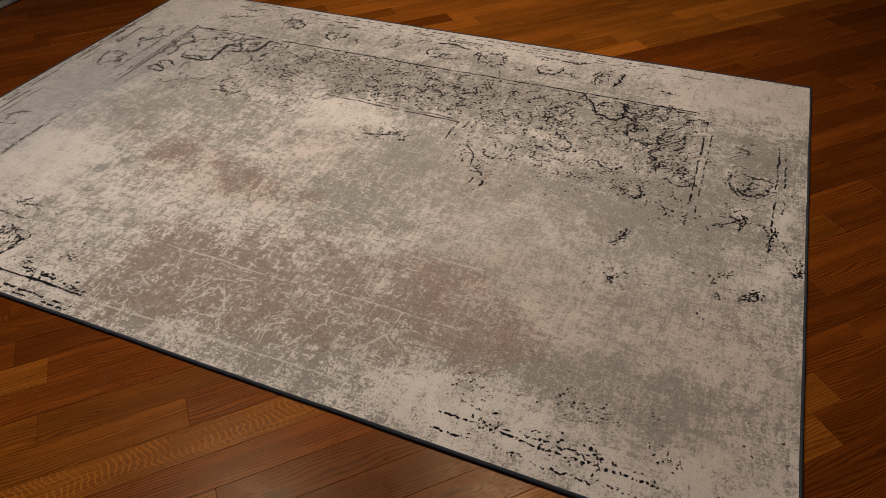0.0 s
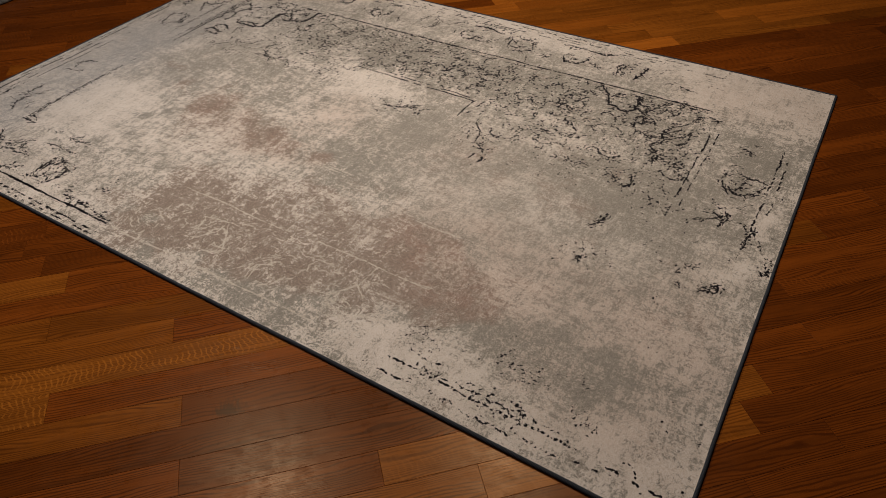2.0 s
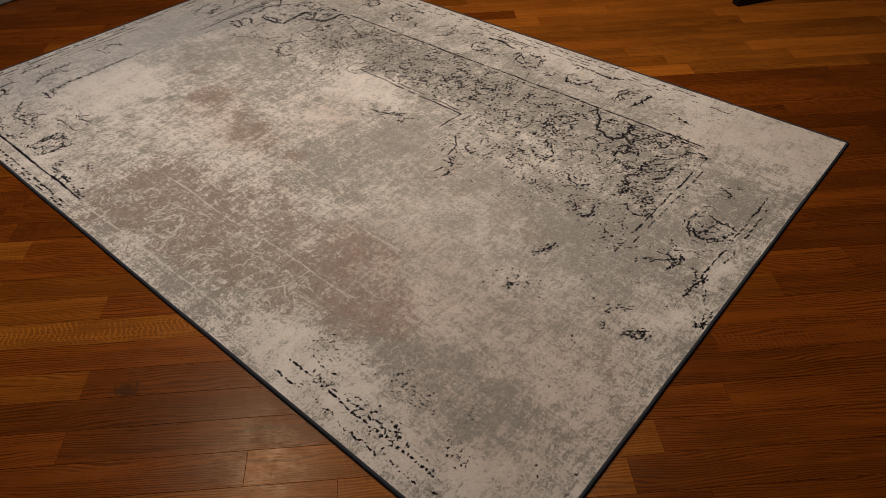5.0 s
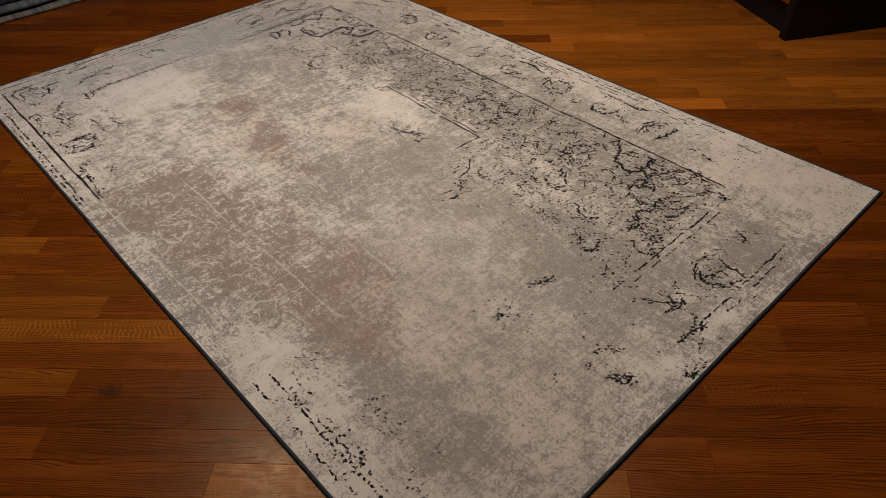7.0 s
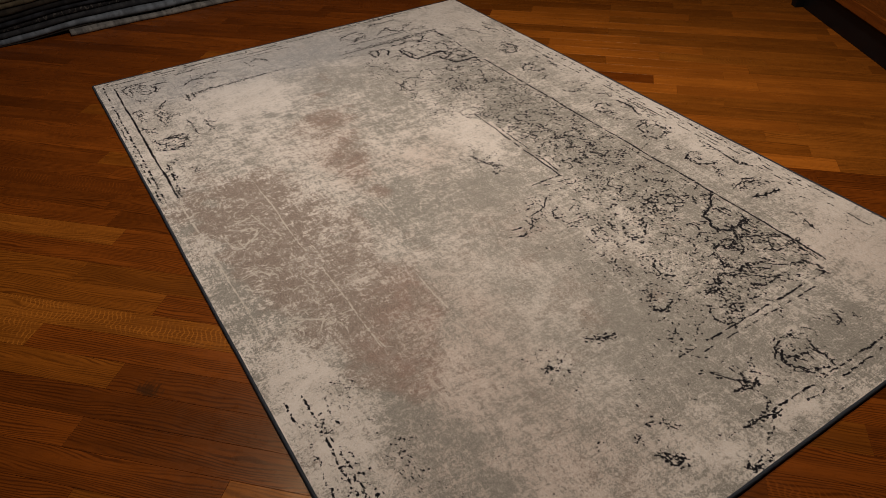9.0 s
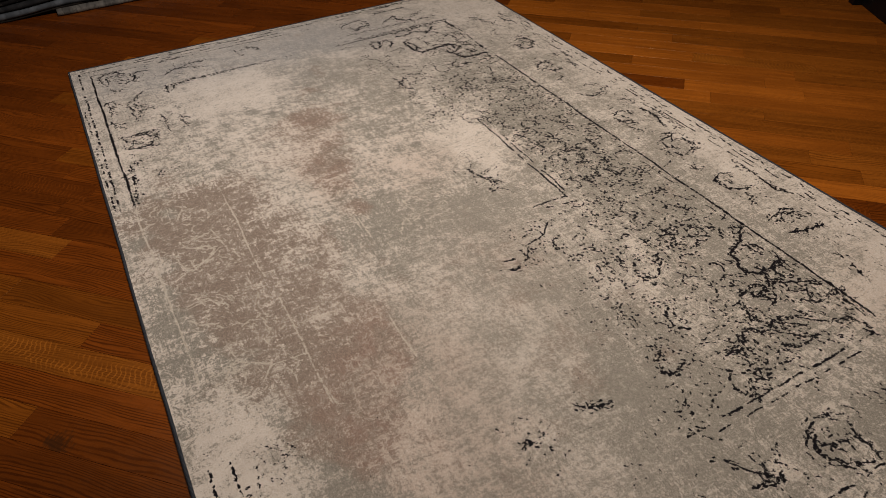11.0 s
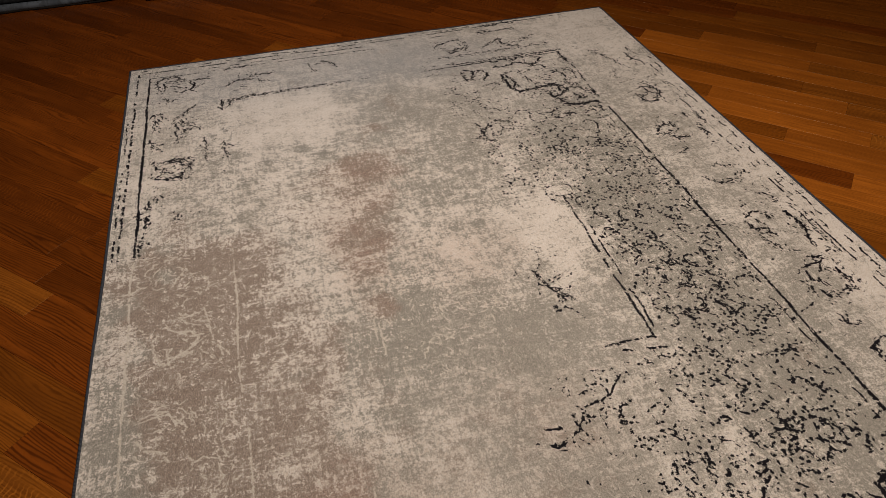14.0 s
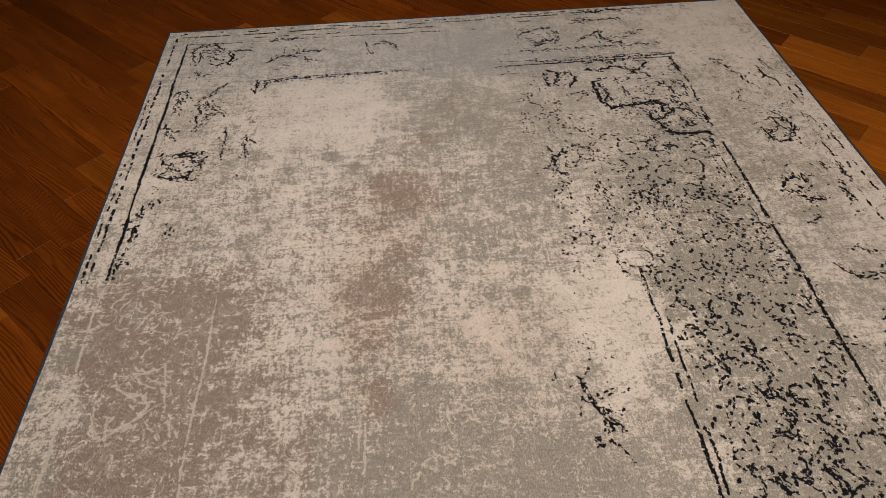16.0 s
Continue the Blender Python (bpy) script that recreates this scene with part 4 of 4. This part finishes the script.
trace(.0032, (-1.244, .115), (-1.216, .132), (-1.207, .161), (-1.177, .181), field=pale_d, gap=.04)
trace(.0026, (-1.259, .135), (-1.260, .158), field=pale_d, gap=.04)
trace(.0028, (-1.552, .172), (-1.515, .225), (-1.515, .256), field=pale_d, gap=.04)
trace(.0028, (-1.445, .176), (-1.466, .210), (-1.500, .253), field=pale_d, gap=.04)
trace(.0024, (-1.488, .170), (-1.438, .175), field=pale_d, gap=.04)
trace(.0022, (-1.424, .669), (-1.327, .668), field=pale_d, gap=.04)
trace(.0020, (-1.277, .697), (-1.202, .701), field=pale_d, gap=.04)
trace(.0024, (-1.013, .574), (-.916, .569), (-.845, .573), field=pale_d, gap=.04)
trace(.0020, (-.782, .569), (-.731, .570), field=pale_d, gap=.04)
trace(.0024, (-.872, .341), (-.809, .347), (-.798, .368), field=pale_d, gap=.04)
for x, y, r in ((-1.75, .17, .065), (-1.25, .17, .07), (-1.41, .90, .065), (-1.0, .20, .06), (-1.5, .19, .06), (-1.12, .25, .05), (-1.62, .24, .05), (-1.30, .80, .05)):
    rosette(pale_d, x, y, r, .0016, rng.uniform(0, 3), 1.2, .8)
dashes(pale_d, -1.85, .05, -.85, .5, 150, .0018, .020)
for _ in range(24):
    x, y, rr, a = rng.uniform(-1.84, -.85), rng.uniform(.10, .32), rng.uniform(.012, .045), rng.uniform(0, 6.28)
    for _ in range(rng.choice((3, 4, 5))):
        stroke(pale_d, arc(x, y, rr, rr * .7, a, a + rng.uniform(.4, .9), 0, .12, 5), rng.uniform(.0004, .0016))
        a += rng.uniform(.7, 1.2)
curl(pale_d, -.075, .075, .014, .0022)

# how much of the dark outlines is left
keep = 0.16 + 0.0 * GX
keep += 0.62 * ramp(WY, .92, 1.22) * (1 - 0.35 * ramp(WX, -.5, -.2) * ramp(WY, 1.35, 1.6))
keep += 0.60 * ramp(-GX, 2.60, 2.68) * (1 - ramp(WY, .9, 1.1) * (1 - ramp(WY, 1.12, 1.2)) * .6)
keep += 0.80 * (1 - ramp(GY, .34, .44)) * ramp(-GX, 1.83, 1.86)
keep += 0.50 * (1 - ramp(WY, .20, .42)) * ramp(WX, -.95, -.75)
keep += 0.48 * ramp(WX, -.46, -.34) * (1 - ramp(WY, 1.3, 1.5)) * ramp(WY, .55, .7)
keep += 0.35 * np.exp(-((GX + 2.45) ** 2 + (GY - .34) ** 2) / .03)
keep += 0.45 * np.exp(-((GX + 1.39) ** 2 + (GY - 1.13) ** 2) / .006) + 0.55 * np.exp(-((GX + .50) ** 2 + (GY - .68) ** 2) / .01) + 0.5 * np.exp(-((GX + 1.04) ** 2 + (GY - 1.03) ** 2) / .012)
keep -= 0.75 * np.exp(-(((WX + .12) / .30) ** 4 + ((WY - 1.82) / .24) ** 4))
keep -= 0.40 * np.exp(-(((WX + 2.85) / .22) ** 4 + ((WY - 1.83) / .25) ** 4))
keep -= 0.35 * np.exp(-(((WX + 1.70) / .14) ** 2 + ((WY - 1.18) / .12) ** 2))
keep -= 0.20 * np.exp(-(((WX + 2.72) / .2) ** 2 + ((WY - 1.0) / .12) ** 2))
keep += 0.30 * np.exp(-(((GX + .62) / .22) ** 4 + ((GY - 1.54) / .14) ** 4)) + 0.06 * np.exp(-(((GX + .45) / .13) ** 4 + ((GY - 1.48) / .20) ** 4))
keep += 0.12 * lattice(GX, GY, .07, 9) + 0.16 * lattice(GX, GY, .19, 12) * ramp(GY, .9, 1.1) * (1 - ramp(GY, 1.60, 1.64)) * (1 - np.exp(-(((GX + 1.5) / .9) ** 8 + ((GY - 1.3) / .03) ** 4)))
keep -= 0.14 * np.exp(-(((WX + 1.84) / .15) ** 2 + ((WY - 1.40) / .16) ** 2))
keep += 0.60 * (1 - ramp(trace_d, .001, .009))

rug = new("area_rug")
rug.location = (-RL / 2, RW / 2, 0)
tagged(rug, "large distressed grey-beige printed rug with navy overlocked edge", "rug")


def rug_pile():
    sag = 0.0009 * lattice(GX, GY, .35, 11) + 0.0006 * lattice(GX, GY, .12, 12)
    co = np.stack((GX + RL / 2, GY - RW / 2, RT + sag), -1).reshape(-1, 3)
    idx = np.arange(NX * NY).reshape(NY, NX)
    quads = np.stack((idx[:-1, :-1], idx[:-1, 1:], idx[1:, 1:], idx[1:, :-1]), -1).reshape(-1, 4)
    me = bpy.data.meshes.new("woven_face")
    me.vertices.add(len(co))
    me.vertices.foreach_set("co", co.astype(np.float32).ravel())
    me.loops.add(quads.size)
    me.loops.foreach_set("vertex_index", quads.astype(np.int32).ravel())
    me.polygons.add(len(quads))
    me.polygons.foreach_set("loop_start", np.arange(0, quads.size, 4, dtype=np.int32))
    me.update(calc_edges=True)
    me.polygons.foreach_set("use_smooth", np.ones(len(quads), bool))
    for name, chans in (("tone", (dye, brown, pink, cool_light)), ("ink", (0.5 + 0.5 * dark_d / 0.006, keep, 0.5 + 0.5 * pale_d / 0.006, faint))):
        layer = me.attributes.new(name, "FLOAT_COLOR", "POINT")
        data = np.ones((NY, NX, 4), np.float32)
        for i, c in enumerate(chans):
            data[..., i] = np.clip(c, 0, 1)
        layer.data.foreach_set("color", data.ravel())
    me.materials.append(M_RUG)
    ob = new("woven_face", me)
    ob.parent = rug
    return ob


rug_pile()


def rug_binding():
    """Rounded overlocked edge all round, a little uneven."""
    bm = bmesh.new()
    uv = bm.loops.layers.uv.new("UVMap")
    prof = [(-0.0062, RT + .0003), (-0.0035, RT + .0022), (0.0, RT + .0016), (.0028, RT * .62), (.0030, .0025), (.0015, 0.0002), (-0.0062, 0.0002)]
    sides = []
    n = 150
    for (ax, ay), (bx, by) in zip(rect(-RL, 0, 0, RW), rect(-RL, 0, 0, RW)[1:] + [(-RL, 0)]):
        ox, oy = (by - ay), (ax - bx)
        ln = math.hypot(ox, oy)
        for i in range(n):
            f = i / n
            x, y = ax + (bx - ax) * f, ay + (by - ay) * f
            # mitred corners
            e = min(f * ln, (1 - f) * ln)
            sides.append((x, y, ox / ln, oy / ln, e, i == 0))
    count = len(sides)
    rings = []
    for k, (x, y, nx, ny, e, corner) in enumerate(sides):
        w = 0.0 if corner else 0.0008 * float(lattice(np.array(x), np.array(y), .09, 21))
        if corner:
            px, py = sides[k - 1][2], sides[k - 1][3]
            nx, ny = nx + px, ny + py
        rings.append([bm.verts.new((x + nx * (o + w) + RL / 2, y + ny * (o + w) - RW / 2, z)) for o, z in prof])
    run = 0.0
    for k in range(count):
        a, b = rings[k], rings[(k + 1) % count]
        d = (a[2].co - b[2].co).length
        for j in range(len(prof)):
            q = (j + 1) % len(prof)
            f = bm.faces.new((a[j], b[j], b[q], a[q]))
            f.smooth = True
            for lp, u, v in zip(f.loops, (run, run + d, run + d, run), (j, j, j + 1, j + 1)):
                lp[uv].uv = (u, v * .004)
        run += d
    return part("binding", bm, M_BINDING, rug, "dark navy overlocked yarn edge")


rug_binding()

# ---- low bench with black ends and an oak board ----
M_BOARD = oak("bench_board_oak", (0.15, 0.042, 0.007), (0.28, 0.080, 0.013))


def low_bench():
    base = new("low_bench")
    base.matrix_world = pose(-.785, 2.895, 0, 0, 0, 150.6)
    tagged(base, "low oak-board bench with thick black lacquered ends on the floor", "bench")
    # local x runs along the front, local -y goes back under the bench
    length, depth = 1.20, .62

    def upright_plate(x0, x1, profile):
        bm = bmesh.new()
        f = bm.faces.new([bm.verts.new((x0, y, z)) for y, z in profile])
        ext = bmesh.ops.extrude_face_region(bm, geom=[f])
        for v in ext["geom"]:
            if isinstance(v, bmesh.types.BMVert):
                v.co.x = x1
        bmesh.ops.bevel(bm, geom=bm.edges[:], offset=.006, segments=3, affect="EDGES", profile=.6)
        return bm

    side = [(0, 0), (0.002, .19), (-.02, .212), (-depth, .46), (-depth, 0)]
    for x in (0, length - .05):
        part("end_panel", upright_plate(x, x + .05, side), M_BLACK, base, "thick black lacquered end panel with sloping top")
    for x in (.010, length - .045):
        part("upright", upright_plate(x, x + .035, [(-.06, .20), (-.10, .20), (-.17, .62), (-.13, .62)]), M_BLACK, base)
    # recessed base, black all over to stand in for the shadow under the board
    bm = slab(rect(.05, -.075, length - .05, -.045), 0.0, .150, .004)
    part("shade_rail", bm, M_BLACK, base)
    bm = slab(rect(.052, -depth + .02, length - .052, -.006), .151, .206, .004)
    uv = bm.loops.layers.uv.new("UVMap")
    for f in bm.faces:
        for lp in f.loops:
            lp[uv].uv = (lp.vert.co.x, lp.vert.co.y + lp.vert.co.z)
    part("seat_board", bm, M_BOARD, base, "reddish-brown oak seat board")
    return base


low_bench()

# ---- stack of folded rugs ----


def rug_cloth(name, a, b, c, cells):
    """Woven cloth edge: two tones in uneven ribs that paint in the shading of folds, with darker threads."""
    m = Nodes(name)
    co = m.coords()
    rib_shade = m.noise(m.mapping(co, (0.6, cells * 2.2, 2.0)), 1.0, 2, 0.5)
    thread = m.noise(m.mapping(co, (40, 160, 160)), 1.0, 3, 0.6)
    col = m.mix(m.step(rib_shade, 0.36, 0.64), rgba(*a), rgba(*b))
    col = m.mix(m.math("MULTIPLY", m.step(m.noise(m.mapping(co, (12, cells * 6, 45)), 1.0, 2), 0.54, 0.64), 0.55), col, rgba(*c))
    m.bump(thread, 0.6, 0.002)
    return m.out(col, 0.9, spec=0.15)


CLOTHS = [
    ("pale mottled grey folded rug", (.20, .19, .175), (.10, .095, .09), (.05, .048, .046), 10, .023),
    ("brown-black folded rug", (.020, .015, .012), (.012, .010, .009), (.03, .024, .02), 9, .010),
    ("light blue-grey folded rug", (.14, .160, .185), (.080, .092, .108), (.06, .066, .072), 8, .030),
    ("charcoal folded rug", (.016, .017, .020), (.028, .029, .032), (.045, .047, .05), 9, .026),
    ("black pale-striped folded rug", (.008, .008, .009), (.014, .013, .014), (.12, .11, .10), 14, .024),
    ("dark blue-grey folded rug", (.022, .024, .030), (.010, .011, .014), (.006, .006, .007), 8, .024),
    ("black folded rug", (.007, .007, .008), (.012, .011, .011), (.02, .02, .022), 11, .024),
    ("dark brown folded rug", (.018, .014, .011), (.030, .024, .018), (.008, .007, .006), 7, .026),
    ("dull beige folded rug", (.090, .072, .046), (.060, .048, .030), (.03, .024, .017), 9, .026),
    ("olive-beige folded rug", (.075, .062, .040), (.10, .085, .056), (.028, .023, .016), 6, .030),
]


def folded_rug(label, mat, x_front, y0, y1, depth, z, thick, seed):
    """Rug folded with a round front edge; it sags over the end of the rug beneath."""
    r = np.random.RandomState(seed)
    bm = bmesh.new()
    n, half = 64, thick / 2
    prof = [(-depth, 0.0), (-depth * .5, 0.0), (-.10, 0.0)]
    prof += [(-half + half * math.sin(a), half - half * math.cos(a)) for a in np.linspace(0, math.pi, 9)]
    prof += [(-.10, thick), (-depth * .5, thick), (-depth, thick)]
    rows = []
    for i in range(n + 1):
        y = y0 + (y1 - y0) * i / n
        lift = z - (.032 * (1 - float(ramp(np.array(y), -.34, .14))) if z > .02 else 0.0)
        ya = np.array(y)
        push = .016 * float(lattice(ya, ya * 0 + seed, .45, seed)) + .005 * float(lattice(ya, ya * 0 + seed, .10, seed + 5))
        puff = 1 + .10 * float(lattice(ya, ya * 0 + seed, .22, seed + 9))
        rows.append([bm.verts.new((x_front + px + push, y, max(0.0005, lift) + pz * puff)) for px, pz in prof])
    for a, b in zip(rows[:-1], rows[1:]):
        for j in range(len(prof)):
            k = (j + 1) % len(prof)
            bm.faces.new((a[j], b[j], b[k], a[k])).smooth = True
    bm.faces.new(rows[0])
    bm.faces.new(rows[-1][::-1])
    ob = part("folded_rug", bm, mat)
    return tagged(ob, label + ", in a low stack on the floor", "rug", "folded rugs in the stack")


z = 0.0
for i, (label, a, b, c, cells, thick) in enumerate(CLOTHS):
    front = -3.745 - (0, .050, .034, .052, .07, .058, .075, .066, .08, .088)[i]
    y0, y1 = (.03 if i == 0 else -.75 + .03 * (i % 3), 2.45 - .04 * (i % 4))
    folded_rug(label, rug_cloth("folded_cloth_" + "abcdefghij"[i], a, b, c, cells), front, y0, y1, 1.5, z, thick, 31 + i * 3)
    z += thick + .001

# ---- oak strips of the floor, last: rows at 45 degrees, 90 mm wide ----
ROW, DIAG = 0.09, 2 ** -.5
JOINTS = {32: (.44, .93), 12: (-1.34,), 11: (-1.9, -.95), 10: (-1.36, -.75), 9: (-1.75, -1.03), 8: (-2.1, -.7, .87), 7: (-1.32, -.6), 6: (-1.0, -.3, .62), 5: (-1.75, -.4), 4: (-1.0, -.3, .59),
          3: (-.56,), 2: (-.9,), 20: (-1.94, .5, 1.41), 18: (-1.5, .4, 1.31), 15: (-1.44,), 26: (.28,), 27: (.70,), 28: (.51,), 29: (.86,), 30: (.72,), 31: (.19,), 35: (.19,), 37: (.19,), 38: (-.24,), 36: (-1.43,)}
TONES = {(32, 1): "figured", (12, 0): "golden", (12, 1): "red", (11, 1): "red", (13, 1): "dark", (14, 1): "red", (15, 1): "dark", (10, 0): "brown", (10, 1): "brown", (9, 1): "brown", (9, 2): "red", (8, 1): "figured", (8, 2): "brown", (7, 0): "figured",
         (7, 1): "red", (6, 0): "brown", (6, 1): "knotted", (6, 3): "fleck", (5, 1): "dark", (5, 2): "red", (4, 0): "red", (4, 1): "dark", (4, 2): "red", (4, 3): "red", (3, 0): "red", (3, 1): "golden", (2, 0): "red"}
PICK = ["golden", "brown", "brown", "brown", "brown", "red", "red", "golden"]


def strip_mesh(length, cache={}):
    """One strip with eased top edges, from x = 0 to its length."""
    key = round(length, 2)
    if key not in cache:
        g, b, h = .0002, .0005, .012
        rings = []
        for inset, zz in ((g, -h), (g, -b), (g + b, 0.0)):
            rings.append([(inset, inset, zz), (key - inset, inset, zz), (key - inset, ROW - inset, zz), (inset, ROW - inset, zz)])
        verts = [v for ring in rings for v in ring]
        faces = [(8, 9, 10, 11)]
        for k in (0, 4):
            faces += [(k + i, k + (i + 1) % 4, k + 4 + (i + 1) % 4, k + 4 + i) for i in range(4)]
        cache[key] = (verts, faces)
    return cache[key]


def clip_to_room(poly):
    """A convex floor polygon cut to the room's outline."""
    for axis, limit, sign in ((0, RX0, 1), (0, RX1, -1), (1, RY0, 1), (1, RY1, -1)):
        out = []
        for p, q in zip(poly, poly[1:] + poly[:1]):
            dp, dq = sign * (p[axis] - limit), sign * (q[axis] - limit)
            if dp >= 0:
                out.append(p)
            if dp * dq < 0:
                f = dp / (dp - dq)
                out.append((p[0] + (q[0] - p[0]) * f, p[1] + (q[1] - p[1]) * f))
        poly = out
        if not poly:
            return poly
    return poly


rnd = random.Random(19)
near, rest = [], {k: ([], [], []) for k in OAK_TONES}
for row in range(-76, 92):
    cuts = list(JOINTS.get(row, (round(rnd.uniform(-2.0, -.8), 2),)))
    start = cuts[0]
    while cuts[0] > -8.2:
        cuts.insert(0, round(cuts[0] - rnd.choice((.45, .55, .65, .75, .85, .95, 1.1)), 2))
    while cuts[-1] < 6.2:
        cuts.append(round(cuts[-1] + rnd.choice((.45, .55, .65, .75, .85, .95, 1.1)), 2))
    first = cuts.index(start)
    for i, (a0, a1) in enumerate(zip(cuts[:-1], cuts[1:])):
        am, pm = (a0 + a1) / 2, (row + .5) * ROW
        x, y = (am - pm) * DIAG, (am + pm) * DIAG
        named = (row, i - first + 1) in TONES
        tone = TONES.get((row, i - first + 1), rnd.choice(PICK))
        # uneven floor brightness put into board tones by area: paler north, darker sides
        if row > 20 and tone == "golden" and rnd.random() < .5:
            tone = "brown"
        if 20 < row < 36 and -.3 < am < 1.3 and not named:
            tone = rnd.choice(("golden", "golden", "brown", "brown", "red"))
        if y > 1.9 and -2.5 < x < .1 and not named:
            tone = rnd.choice(("golden", "amber", "golden", "golden", "amber", "amber", "golden"))
        if (a1 > .3 and row < 22 and (row, i - first + 1) not in TONES) or x < -2.9 or (y < .05 and x < -1.55 and not named):
            tone = rnd.choice(("dark", "red", "red", "fleck", "dark"))
        under = -2.75 < x < -.25 and .25 < y < 1.75
        if not under and -3.7 < x < .95 and -.75 < y < 3.55:
            near.append((row, a0, a1, tone, (x + 1.2) ** 2 + (y - 1.0) ** 2))
            continue
        g, p0, p1 = .0001, row * ROW, (row + 1) * ROW
        quad = [((a - p) * DIAG, (a + p) * DIAG) for a, p in ((a0 + g, p0 + g), (a1 - g, p0 + g), (a1 - g, p1 - g), (a0 + g, p1 - g))]
        poly = clip_to_room(quad)
        if len(poly) < 3:
            continue
        verts, faces, uvs = rest[tone]
        k = len(verts)
        for zz in (-.012, 0.0):
            for px, py in poly:
                verts.append((px, py, zz))
                uvs.append(((px + py) * DIAG - a0, (py - px) * DIAG - p0))
        m = len(poly)
        faces.append(tuple(range(k + m, k + 2 * m)))
        faces += [(k + j, k + (j + 1) % m, k + m + (j + 1) % m, k + m + j) for j in range(m)]

near.sort(key=lambda s: s[4])
meshes = {}
for row, a0, a1, tone, _ in near[:300]:
    length = round(a1 - a0, 2)
    if (length, tone) not in meshes:
        verts, faces = strip_mesh(length)
        me = bpy.data.meshes.new("floor_board")
        me.from_pydata(verts, [], faces)
        layer = me.uv_layers.new(name="UVMap")
        for lp in me.loops:
            v = verts[lp.vertex_index]
            layer.data[lp.index].uv = (v[0], v[1])
        me.materials.append(OAK[tone])
        meshes[(length, tone)] = me
    ob = new("floor_board", meshes[(length, tone)])
    ob.matrix_world = pose((a0 - row * ROW) * DIAG, (a0 + row * ROW) * DIAG, 0, 0, 0, 45)
    ob.parent = floor
for row, a0, a1, tone, _ in near[300:]:
    verts, faces, uvs = rest["brown" if tone == "knotted" else tone]
    k = len(verts)
    sv, sf = strip_mesh(round(a1 - a0, 2))
    for vx, vy, vz in sv:
        a, p = a0 + vx, row * ROW + vy
        verts.append(((a - p) * DIAG, (a + p) * DIAG, vz))
        uvs.append((vx, vy))
    faces += [tuple(k + j for j in f) for f in sf]
for tone, (verts, faces, uvs) in rest.items():
    if not verts:
        continue
    me = bpy.data.meshes.new("floor_boards_rest")
    me.from_pydata(verts, [], faces)
    layer = me.uv_layers.new(name="UVMap")
    flat = np.array(uvs, np.float32)[np.array([lp.vertex_index for lp in me.loops])]
    layer.data.foreach_set("uv", flat.ravel())
    me.materials.append(OAK_REST[tone])
    ob = new("floor_boards_rest", me)
    ob.parent = floor
    tagged(ob, kind="stuff")
